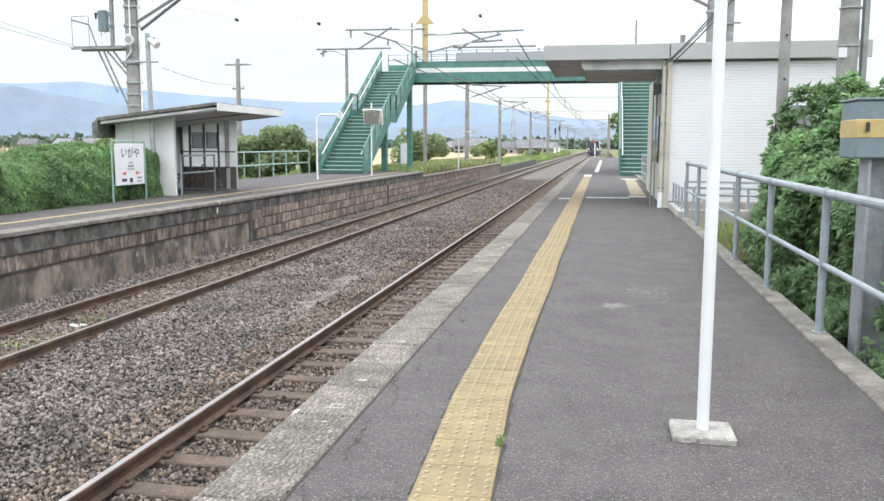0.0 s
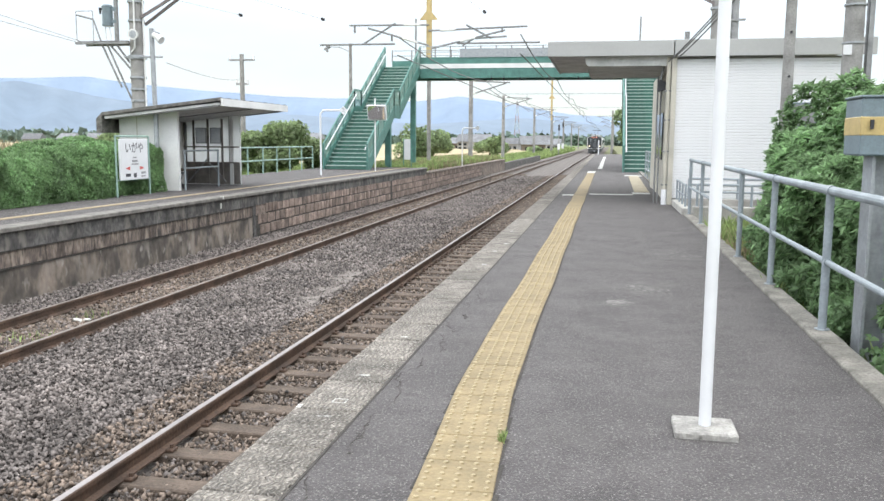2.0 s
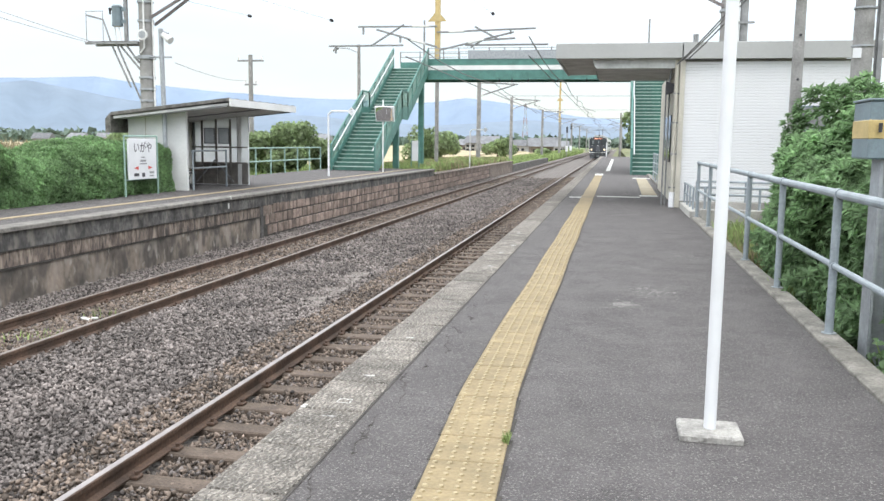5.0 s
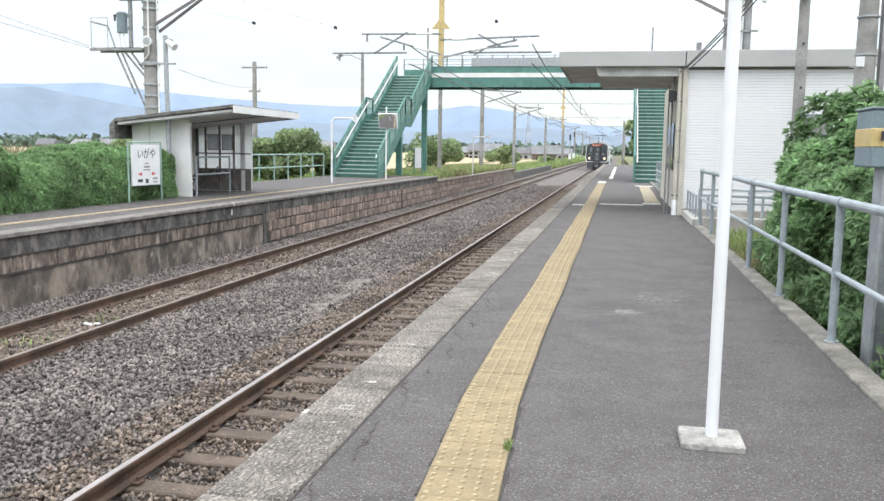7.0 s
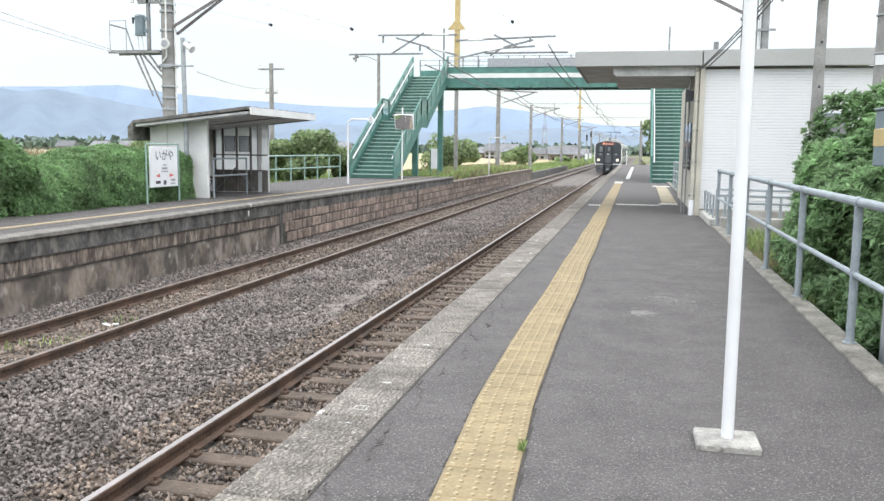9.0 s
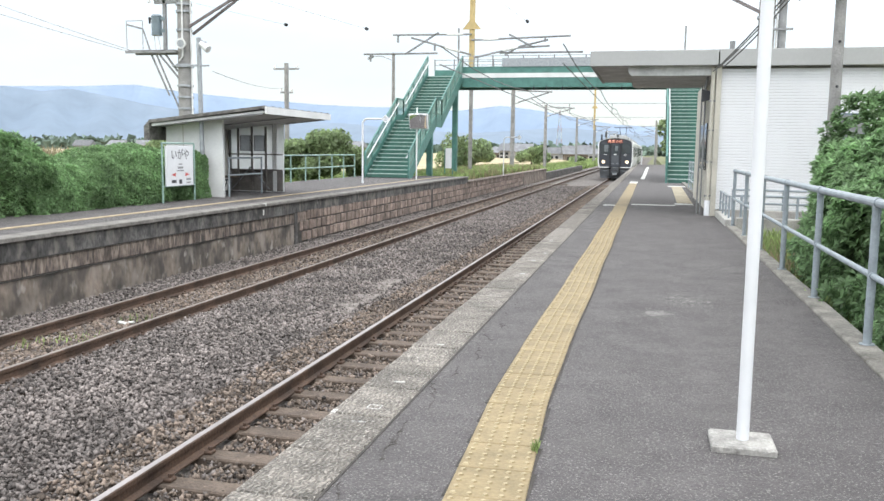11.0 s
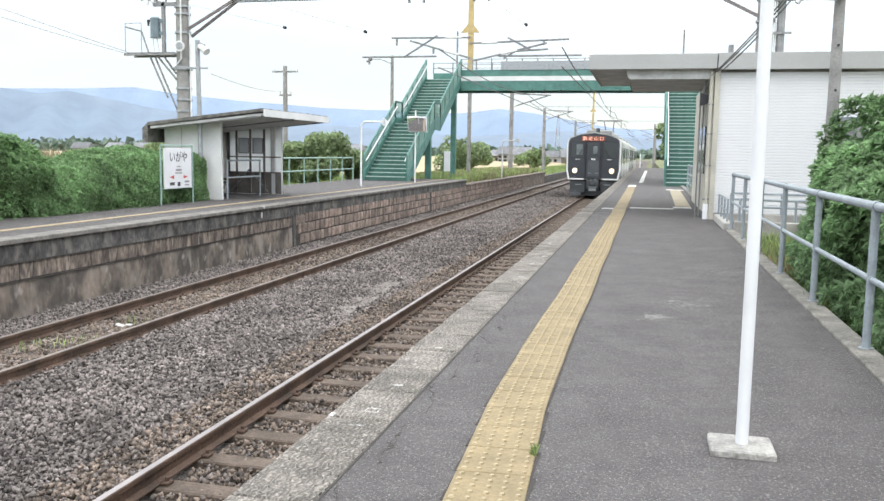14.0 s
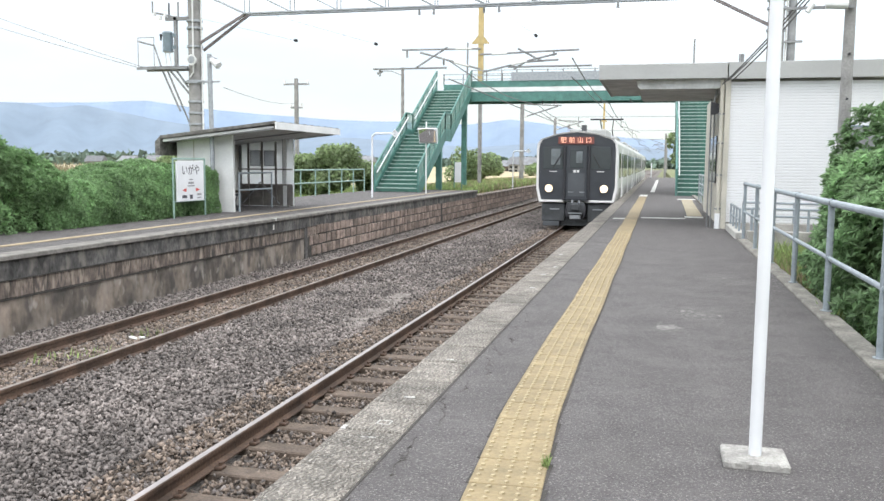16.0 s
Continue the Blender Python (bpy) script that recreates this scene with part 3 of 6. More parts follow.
def slab_mesh():
    bm = B()
    box(bm, EDGE, -1.322, -0.2465, 0.2465, -0.07, 0.004, 0.007)
    return mesh_of(bm, "edge_slab", SLAB)


slab = slab_mesh()
nt, p = nodes_of(SLAB)
wave = nt.nodes.new("ShaderNodeTexWave")
wave.inputs["Scale"].default_value, wave.inputs["Distortion"].default_value, wave.inputs["Detail Scale"].default_value = 12, 9, 2.0
tc = nt.nodes.new("ShaderNodeTexCoord")
nt.links.new(tc.outputs["Object"], wave.inputs["Vector"])
b2 = nt.nodes.new("ShaderNodeBump")
b2.inputs["Strength"].default_value, b2.inputs["Distance"].default_value = 1.0, 0.012
nt.links.new(wave.outputs["Fac"], b2.inputs["Height"])
old = p.inputs["Normal"].links[0].from_socket
nt.links.new(old, b2.inputs["Normal"])
nt.links.new(b2.outputs["Normal"], p.inputs["Normal"])
# the raised ribs of the tread pattern are toned paler than the grooves
worn = nt.nodes.new("ShaderNodeMix")
worn.data_type, worn.blend_type = "RGBA", "MULTIPLY"
worn.inputs["Factor"].default_value = 1.0
rib = nt.nodes.new("ShaderNodeMapRange")
rib.inputs["To Min"].default_value, rib.inputs["To Max"].default_value = 0.8, 1.36
nt.links.new(wave.outputs["Fac"], rib.inputs["Value"])
nt.links.new(p.inputs["Base Color"].links[0].from_socket, worn.inputs["A"])
nt.links.new(rib.outputs["Result"], worn.inputs["B"])
nt.links.new(worn.outputs["Result"], p.inputs["Base Color"])
for i in range(-11, 194):
    y = -2.16 + 0.5 * i
    if y > END:
        break
    o = part("edge_slab", slab, None, platform)
    o.location = (random.uniform(-0.004, 0.004), y, random.uniform(-0.003, 0.002))
    o.rotation_euler = (random.uniform(-0.003, 0.003), 0, random.uniform(-0.003, 0.003))


def tile_x(y):
    return -0.535 - 0.088 * min(1, max(0, (y - 3.1) / 1.5)) + 0.006 * math.sin(y * 1.7)


def tile_mesh(dots):
    bm = B()
    box(bm, -0.2965, -0.0035, 0.0035, 0.2965, -0.03, 0.008, 0.003)
    if dots:
        for i in range(5):
            for j in range(5):
                m = Matrix.Translation((-0.27 + i * 0.06, 0.03 + j * 0.06, 0.0105))
                n0 = len(bm.faces)
                bmesh.ops.create_cone(bm, cap_ends=True, segments=8, radius1=0.0135, radius2=0.0085, depth=0.007, matrix=m)
                bm.faces.ensure_lookup_table()
                for f in bm.faces[n0:]:
                    f.material_index = 1
    me = mesh_of(bm, "tactile_tile", TACTILE)
    me.materials.append(TACTILE_TOP)
    return me


bm = B()
for i in range(-26, 120):
    y = 0.27 + i * 0.3
    x = tile_x(y + 0.15)
    box(bm, x - 0.318, x + 0.006, y, y + 0.3, -0.02, 0.001)
part("tile_bedding", bm, JOINT, platform, "dark joint round the tactile tiles")
t_dot, t_flat, t_pale = tile_mesh(True), tile_mesh(False), tile_mesh(False)
t_pale.materials[0] = TACTILE_PALE
for i in range(-26, 120):
    y = 0.27 + i * 0.3
    o = part("tactile_tile", t_dot if y < 17 else t_flat, None, platform)
    o.location = (tile_x(y) - 0.004, y, random.uniform(-0.001, 0.001))
    o.scale = (1.035, 1, 1)
    o.rotation_euler = (0, 0, math.atan2(tile_x(y) - tile_x(y + 0.3), 0.3) + random.uniform(-0.004, 0.004))
bm = B()
for y0, y1, x0, x1 in ((36.5, 38.5, -0.95, -0.62),):
    box(bm, x0, x1, y0, y1, -0.01, 0.006)
part("pale_tile_strip", bm, WHITE_LINE, platform, "pale worn tile strip")
bm = B()
bar(bm, (-0.46, 42.4, 0.0), (-0.3, 76, 0.0), 0.2, 0.012)
part("white_line", bm, WHITE_LINE, platform, "worn white painted line")
bm = B()
box(bm, -1.22, -0.93, 21.2, 21.5, -0.01, 0.005)
box(bm, -0.56, 0.5, 21.75, 22.05, -0.01, 0.005)
box(bm, 0.5, 0.95, 22.3, 22.8, -0.01, 0.0055)
part("cross_tiles", bm, WHITE_LINE, platform, "pale cross strip of tiles")
for i in range(36):
    o = part("tactile_tile", t_pale, None, platform)
    o.location = (0.96 + 0.003 * i, 23.0 + i * 0.3, 0)
    o.scale = (1.3, 1, 1)
bm = B()
box(bm, 0.55, 1.25, 33.8, 34.4, -0.01, 0.006)
part("stair_tile_strip", bm, WHITE_LINE, platform, "pale warning tiles at the stair foot")


for x, y, w, d in ((-1.47, 4.71, 0.06, 0.02), (-1.46, 4.26, 0.07, 0.007), (-1.46, 4.2, 0.07, 0.007), (-1.427, 4.23, 0.007, 0.055), (-1.492, 4.23, 0.007, 0.055), (-1.46, 3.99, 0.07, 0.009), (-1.47, 5.66, 0.05, 0.02), (-1.42, 9.1, 0.05, 0.05), (-1.45, 10.2, 0.05, 0.04), (-1.4, 11.0, 0.06, 0.05), (-1.5, 12.5, 0.05, 0.06), (-1.63, 4.11, 0.025, 0.05)):
    bm = B()
    box(bm, x - w / 2, x + w / 2, y - d / 2, y + d / 2, 0.0, 0.0065)
    part("paint_mark", bm, WORN_MARK, platform, "small worn white paint mark")


def crack_lines():
    """Thin dark cracks along the asphalt joint."""
    bm = B()
    rng = random.Random(8)
    for k in range(15):
        x, y = -1.2 + rng.uniform(-0.035, 0.04), 2.4 + k * 0.36 + rng.uniform(-0.1, 0.1)
        for i in range(rng.randint(5, 11)):
            x2, y2 = min(-1.16, max(-1.29, x - 0.006 + rng.uniform(-0.013, 0.013))), y + rng.uniform(0.012, 0.045)
            bar(bm, (x, y, -0.002), (x2, y2, -0.002), rng.uniform(0.0015, 0.0035), 0.004)
            if rng.random() < 0.15:
                bar(bm, (x, y, -0.002), (x + rng.choice((-1, 1)) * 0.02, y + 0.02, -0.002), 0.002, 0.004)
            x, y = x2, y2
    return bm


part("crack", crack_lines(), JOINT, platform, "thin dark crack in asphalt")
bm = B()
box(bm, -1.319, -1.308, -8, END, -0.02, 0.0005)
part("edge_joint", bm, JOINT, platform)


def worn_patch(x, y, rx, ry, seed):
    rng = random.Random(seed)
    bm = B()
    for k in range(150):
        cx, cy, r = rng.gauss(x, rx * 0.5), rng.gauss(y, ry * 0.5), rng.uniform(0.003, 0.014)
        bm.faces.new([bm.verts.new((cx + r * 1.4 * math.cos(a) * rng.uniform(0.6, 1.2), cy + r * math.sin(a) * rng.uniform(0.6, 1.2), -0.0022 + 0.000002 * k)) for a in [i * math.tau / 6 for i in range(6)]])
    return bm


for q in ((0.2, 8.0, 0.22, 0.3, 1), (-0.05, 7.3, 0.1, 0.12, 2), (0.62, 10.4, 0.4, 0.5, 3)):
    part("worn_spot", worn_patch(*q), ASPHALT_PATCH, platform, "pale scuffed spot on asphalt")
# kerb along the back of the platform
for i in range(7):
    bm = B()
    box(bm, KERB, KERB + 0.17, -3.6 + i * 3.2, -3.6 + i * 3.2 + 3.19, -0.5, 0.025 + 0.004 * (i % 2), 0.012)
    part("kerb", bm, KERB_M, platform, "rough weathered concrete kerb")
bm = B()
box(bm, KERB, KERB + 0.15, 26.5, END, -0.5, 0.05)
part("kerb", bm, KERB_M, platform, "rough weathered concrete kerb")
# bank behind the platform
bm = B()
box(bm, KERB + 0.17, 14, -8, 18.6, -1.38, -0.28)
tagged(part("bank", bm, GROUND), "weedy earth bank behind the platform kerb", "bank", kind="structure")
bm = B()
box(bm, KERB + 0.15, 14, 18.6, 300, -1.38, -0.3)
tagged(part("bank", bm, GROUND), "grassy verge beside the station building", "bank", kind="structure")


# ---- platform across the tracks ----
LE = -8.82


def far_platform():
    pf = B()
    box(pf, -13.6, LE - 0.05, -8, 41, -1.4, -0.02)
    pl = tagged(part("platform", pf, ASPHALT), "far side platform with stained stone retaining wall", "platform", kind="structure")
    bm = B()
    box(bm, LE - 0.3, LE + 0.06, -8, 41, -0.075, -0.002, 0.01)
    part("coping", bm, COPING, pl, "pale mossy concrete coping strip")
    bm = B()
    box(bm, -9.95, -9.8, -8, 41, -0.02, -0.008)
    part("painted_line", bm, YELLOW_LINE, pl, "faded yellow safety line")
    bm = B()
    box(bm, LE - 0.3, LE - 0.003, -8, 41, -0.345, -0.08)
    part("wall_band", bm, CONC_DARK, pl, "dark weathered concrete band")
    # dark core just behind the block faces stands in for shadow in the joints
    bm = B()
    box(bm, LE - 0.3, LE - 0.024, -8, 41, -1.36, -0.1)
    box(bm, LE - 0.3, LE - 0.024, 41, 74, -1.36, -0.33)
    part("wall_core", bm, JOINT, pl)
    bm = B()
    box(bm, LE - 0.3, LE - 0.015, -8, 20.2, -1.36, -0.63)
    part("wall_render", bm, STAINED, pl, "lower wall of stained rough render")

    def block(w, h, m):
        bm = B()
        box(bm, -0.1, 0, -w / 2, w / 2, -h / 2, h / 2, 0.016)
        return mesh_of(bm, "stone_block", m)
    long_b = [block(w, 0.252, BLOCK_DARK) for w in (0.9, 1.25, 1.6)]
    y = 6.0
    rng = random.Random(5)
    while y < 20.0:
        k = rng.randrange(3)
        w = (0.9, 1.25, 1.6)[k]
        o = part("stone_block", long_b[k], None, pl)
        o.location = (LE - 0.01 + rng.uniform(-0.008, 0.008), y + w / 2, -0.488)
        y += w + 0.016
    sq = [block(w, 0.245, BLOCK) for w in (0.2, 0.26, 0.33)]
    for row in range(3):
        y = 20.3 + row * 0.13
        while y < 60.0:
            k = rng.randrange(3)
            w = (0.2, 0.26, 0.33)[k]
            if not 33.9 < y + w / 2 < 34.3:
                o = part("stone_block", sq[k], None, pl)
                o.location = (LE - 0.005 + rng.uniform(-0.012, 0.012), y + w / 2, -0.44 - row * 0.272)
                o.rotation_euler = (rng.uniform(-0.01, 0.01), 0, rng.uniform(-0.015, 0.015))
            y += w + 0.05
    bm = B()
    box(bm, LE - 0.2, LE + 0.015, 20.06, 20.22, -1.36, -0.35)
    part("wall_pier", bm, CONC_DARK, pl, "dark concrete pier in the wall")
    # two near-black strips painted in as the shadow lines along the ledges
    bm = B()
    box(bm, LE - 0.02, LE + 0.012, -8, 20, -0.362, -0.346)
    box(bm, LE - 0.02, LE + 0.006, -8, 20, -0.632, -0.616)
    part("ledge_shadow_strip", bm, JOINT, pl, "dark strip coloured as the shadow line of the ledge")
    for z0, z1 in ((-0.27, -0.15), (-0.06, 0.002)):
        part("paint_mark", box(B(), LE - 0.01, LE + 0.064 if z1 > 0 else LE + 0.002, 18.27, 18.33, z0, z1), WHITE_LINE, pl, "small white paint mark")
    # disused far end, overgrown
    bm = B()
    box(bm, -13.6, LE - 0.06, 41, 74, -1.4, -0.3)
    part("overgrown_top", bm, GROUND, pl, "overgrown grassy disused platform end")
    bm = B()
    box(bm, LE - 0.5, LE + 0.04, 41, 74, -0.32, -0.25)
    box(bm, LE - 0.3, LE - 0.02, 60.3, 74, -1.36, -0.32)
    part("disused_wall", bm, BLOCK_DARK, pl, "old dark stone platform face")
    bm = B()
    box(bm, LE - 0.4, LE + 0.02, 74, 114, -1.36, -0.58)
    part("end_wall", bm, CONC_DARK, pl, "dark low concrete end wall")
    return pl


far_pl = far_platform()


# ---- footbridge ----
def stair_flight(br, x0, x1, y0, run=0.288):
    """Stair in two flights from y0 upward, with a landing halfway."""
    rise, n = 0.181, 15
    st = B()
    ys, zs = y0, 0.0
    step = B()
    box(step, x0 + 0.06, x1 - 0.06, 0, run + 0.02, -0.05, 0, 0.004)
    step = mesh_of(step, "step", GREEN_DK)
    # risers get the darker green in place of shade under the treads
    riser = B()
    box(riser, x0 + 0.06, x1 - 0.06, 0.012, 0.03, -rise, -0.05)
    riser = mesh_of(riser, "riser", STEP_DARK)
    nose = B()
    box(nose, x0 + 0.08, x1 - 0.08, -0.008, 0.045, -0.03, 0.004, 0.003)
    nose = mesh_of(nose, "nosing", TREAD)
    pts = [(ys, zs)]
    for fl in range(2):
        for i in range(n):
            zs += rise
            o = part("step", step, None, br)
            o.location = (0, ys, zs)
            part("nosing", nose, None, o)
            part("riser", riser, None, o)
            ys += run
        pts.append((ys, zs))
        if fl == 0:
            bm = B()
            box(bm, x0 + 0.06, x1 - 0.06, ys, ys + 1.2, zs - 0.05, zs)
            part("landing", bm, GREEN_DK, br)
            ys += 1.2
            pts.append((ys, zs))
    # stringers and balustrades on both sides
    for x in (x0, x1):
        bm = B()
        for (ya, za), (yb, zb) in zip(pts, pts[1:]):
            up = 0.34
            prism(bm, [(ya - 0.02, za - 0.3), (yb + 0.02, zb - 0.3), (yb + 0.02, zb + up), (ya - 0.02, za + up)], x - 0.03, x + 0.03, axis="x")
        part("stringer", bm, GREEN, br)
        rail = B()
        for (ya, za), (yb, zb) in zip(pts, pts[1:]):
            bar(rail, (x, ya, za + 1.12), (x, yb, zb + 1.12), 0.07, 0.07)
        part("handrail", rail, GREEN, br)
        grab = B()
        s = 0.11 if x == x0 else -0.11
        for k in (0, 2):
            (ya, za), (yb, zb) = pts[k], pts[k + 1]
            rod(grab, (x + s, ya, za + 0.88), (x + s, yb, zb + 0.88), 0.03, seg=8)
        part("grab_rail", grab, WHITE, br, "white painted grab rail")
        for (ya, za), (yb, zb) in zip(pts, pts[1:]):
            mid = B()
            prism(mid, [(ya, za + 0.34), (yb, zb + 0.34), (yb, zb + 1.08), (ya, za + 1.08)], x - 0.006, x + 0.006, axis="x")
            part("mesh_panel", mid, MESH_INFILL, br, "pale green mesh infill panel")
            part("rail_bar", bar(B(), (x, ya, za + 0.62), (x, yb, zb + 0.62), 0.03, 0.035), GREEN, br)
            n2 = max(1, round((yb - ya) / 0.95))
            for i in range(n2 + 1):
                f = i / n2
                y, z = ya + (yb - ya) * f, za + (zb - za) * f
                po = B()
                box(po, x - 0.035, x + 0.035, y - 0.035, y + 0.035, z - 0.25, z + 1.14)
                part("baluster_post", po, GREEN, br)
    for y, z in ((y0 + 4.9, 2.4), (ys - 0.4, 5.1)):
        for x in (x0 + 0.3, x1 - 0.3):
            bm = B()
            box(bm, x - 0.14, x + 0.14, y - 0.14, y + 0.14, -0.34, z, 0.01)
            part("bridge_leg", bm, GREEN, br)
    return ys, zs


def footbridge():
    br = empty("footbridge", "green painted steel footbridge with stairs over the tracks", "footbridge")
    stair_flight(br, -12.75, -10.7, 37.0, 0.325)
    yt, zt = stair_flight(br, 0.56, 2.5, 38.0)
    xa, xb = -12.8, 2.55
    bm = B()
    box(bm, xa, xb, yt, yt + 2.0, zt - 0.12, zt)
    part("deck", bm, GREEN_DK, br)
    for y in (yt + 0.02, yt + 1.98):
        bm = B()
        xs = (-10.67, 0.54) if y < yt + 1 else (xa, xb)
        box(bm, xs[0], xs[1], y - 0.05, y + 0.05, zt - 0.6, zt - 0.09)
        box(bm, xs[0], xs[1], y - 0.12, y + 0.12, zt - 0.63, zt - 0.6)
        part("girder", bm, GREEN, br)
        bm = B()
        box(bm, xs[0], xs[1], y - 0.07, y + 0.07, zt - 0.09, zt + 0.16)
        part("white_flange", bm, WHITE_STEEL, br, "pale band along the girder")
        bm = B()
        box(bm, xs[0], xs[1], y - 0.04, y + 0.04, zt + 0.16, zt + 0.53)
        part("parapet_panel", bm, GREEN, br)
        bm = B()
        for h in (0.82, 1.12):
            rod(bm, (xs[0], y, zt + h), (xs[1], y, zt + h), 0.02, seg=6)
        part("top_rail", bm, GALV, br, "thin grey guard rail")
        n = 13
        for i in range(n + 1):
            x = xs[0] + (xs[1] - xs[0]) * i / n
            po = B()
            box(po, x - 0.03, x + 0.03, y - 0.03, y + 0.03, zt + 0.5, zt + 1.15)
            part("rail_post", po, POLE_STEEL, br, "dark rail post")
    bm = B()
    box(bm, -8.4, 0.4, yt - 0.06, yt - 0.03, zt + 0.51, zt + 0.98)
    part("mesh_screen", bm, GALV, br, "grey mesh guard screen over the wires")
    for x in (-6.6, -5.9, -5.0, -3.4, -1.8):
        part("insulator", rod(B(), (x, yt - 0.05, zt - 0.57), (x, yt - 0.05, zt - 0.78), 0.05, seg=6), DARK, br, "dark wire insulator under the girder")
    return br, yt, zt


bridge, BY, BZ = footbridge()


# ---- station building ----
def station_building():
    st = empty("station_building", "small white station building with roller shutter and canopy", "building")
    X0, X1, Y0, Y1, ZT = 1.13, 4.5, 18.7, 26.4, 3.06
    bm = B()
    box(bm, X0, X0 + 0.12, Y0 + 0.45, Y1, -0.3, ZT)
    part("side_wall", bm, CREAM, st, "cream painted side wall")
    bm = B()
    box(bm, X0 + 0.12, X1, Y1 - 0.12, Y1, -0.3, ZT)
    part("rear_wall", bm, CREAM, st)
    bm = B()
    box(bm, X1, X1 + 0.12, Y0 + 0.2, Y1, -0.3, ZT)
    part("far_wall", bm, CREAM, st)
    # shutter slats
    sl = B()
    prism(sl, [(0.003, 0), (-0.0005, 0.004), (-0.0022, 0.028), (-0.0005, 0.053), (0.003, 0.0567), (0.012, 0.0567), (0.012, 0)], X0 + 0.06, X1 - 0.02, axis="x")
    sl = mesh_of(sl, "shutter_slat", SHUTTER)
    z = 0.14
    while z < ZT - 0.04:
        o = part("shutter_slat", sl, None, st)
        o.location = (0, Y0 + 0.03, z)
        z += 0.06
    bm = B()
    box(bm, X0 + 0.02, X1, Y0 + 0.05, Y0 + 0.2, -0.3, 0.14)
    box(bm, X0 + 0.02, X1, Y0 + 0.06, Y0 + 0.2, 0.14, ZT)
    part("plinth", bm, CONCRETE, st, "grey concrete plinth")
    bm = B()
    box(bm, X0 - 0.03, X0 + 0.07, Y0 - 0.04, Y0 + 0.08, 0, ZT)
    part("corner_trim", bm, CREAM, st, "cream corner trim")
    bm = B()
    box(bm, X0 - 0.02, X0 + 0.02, Y0 + 0.1, Y0 + 0.4, 0, ZT)
    part("corner_post", bm, CREAM, st)
    bm = B()
    box(bm, X1 - 0.05, X1 + 0.06, Y0 - 0.02, Y0 + 0.12, 0, ZT)
    part("corner_trim", bm, CREAM, st, "cream corner trim")
    # roof and fascia
    bm = B()
    box(bm, -1.4, X0, Y0 - 0.06, 23.2, ZT + 0.28, ZT + 0.34)
    box(bm, X0 + 0.001, X1 + 0.5, Y0 - 0.06, Y1 + 0.2, ZT + 0.28, ZT + 0.34)
    part("roof", bm, GREY_FASCIA, st)
    bm = B()
    box(bm, X0 + 0.01, X1 + 0.5, Y0 - 0.12, Y0 - 0.06, ZT, ZT + 0.34, 0.008)
    part("fascia", bm, GREY_FASCIA, st, "pale grey fascia board")
    bm = B()
    box(bm, -1.46, X0 - 0.01, Y0 - 0.12, Y0 - 0.06, ZT + 0.02, ZT + 0.33, 0.008)
    part("canopy_fascia", bm, GREY_FASCIA, st, "pale grey canopy fascia")
    bm = B()
    box(bm, -1.46, -1.4, Y0 - 0.06, 23.2, ZT + 0.02, ZT + 0.33, 0.008)
    part("canopy_fascia", bm, GREY_FASCIA, st, "pale grey canopy fascia")
    bm = B()
    box(bm, -1.4, X0, Y0 - 0.06, 23.2, ZT + 0.04, ZT + 0.1)
    part("soffit", bm, SOFFIT, st, "shaded canopy soffit")
    # tapering canopy beams
    for y, xe, dz in ((Y0 + 0.05, -0.7, 0.17), (22.1, -0.7, 0.17)):
        bm = B()
        prism(bm, [(xe, ZT + 0.04), (xe + 0.04, ZT - dz * 0.7), (xe + 0.1, ZT - dz), (1.12, ZT - dz), (1.12, ZT + 0.04)], y, y + 0.22)
        part("canopy_beam", bm, SOFFIT, st, "grey concrete canopy beam")
    bm = B()
    box(bm, -0.62, 1.12, Y0 + 0.27, 22.1, ZT - 0.165, ZT - 0.12)
    part("lower_soffit", bm, SOFFIT, st)
    # conduits, downpipe, loudspeaker by the corner
    bm = B()
    rod(bm, (1.04, Y0 + 0.02, 0), (1.04, Y0 + 0.02, ZT), 0.045)
    part("downpipe", bm, CREAM, st, "cream downpipe on the corner")
    bm = B()
    rod(bm, (1.04, Y0 + 0.02, -0.0), (1.04, Y0 + 0.02, 0.32), 0.06)
    part("pipe_shoe", bm, WHITE, st, "white pipe foot")
    for z in (0.4, 1.1, 1.75, 2.35):
        bm = B()
        box(bm, 0.97, 1.12, Y0 - 0.02, Y0 + 0.08, z, z + 0.035)
        part("pipe_clip", bm, POLE_STEEL, st)
    bm = B()
    for x in (0.86, 0.93):
        rod(bm, (x, Y0 + 0.5, 0), (x, Y0 + 0.5, ZT - 0.35), 0.018, seg=6)
    part("conduit", bm, POLE_STEEL, st)
    bm = B()
    prism(bm, [(0.84, 2.36), (1.0, 2.4), (1.0, 2.58), (0.84, 2.62)], Y0 + 0.15, Y0 + 0.42)
    part("loudspeaker", bm, DARK, st, "dark horn loudspeaker")
    bm = B()
    rod(bm, (0.9, Y0 + 0.3, 2.6), (0.98, Y0 + 0.3, ZT), 0.025)
    part("speaker_bracket", bm, POLE_STEEL, st)
    bm = B()
    box(bm, X0 - 0.02, X0 - 0.003, Y0 + 0.8, Y0 + 1.7, 0.05, 2.05)
    part("door", bm, POLE_STEEL, st, "dull brown-grey side door")
    bm = B()
    box(bm, X0 - 0.03, X0 - 0.003, Y0 + 2.4, Y0 + 5.2, 0.9, 2.0)
    part("window", bm, GLASS_DK, st, "dark side window")
    bm = box(B(), 3.42, 3.95, Y0 - 0.16, Y0 + 0.02, 1.62, 2.12, 0.01)
    mb = part("meter_box", bm, BOX_GREY, st, "dark grey meter box on the shutter wall")
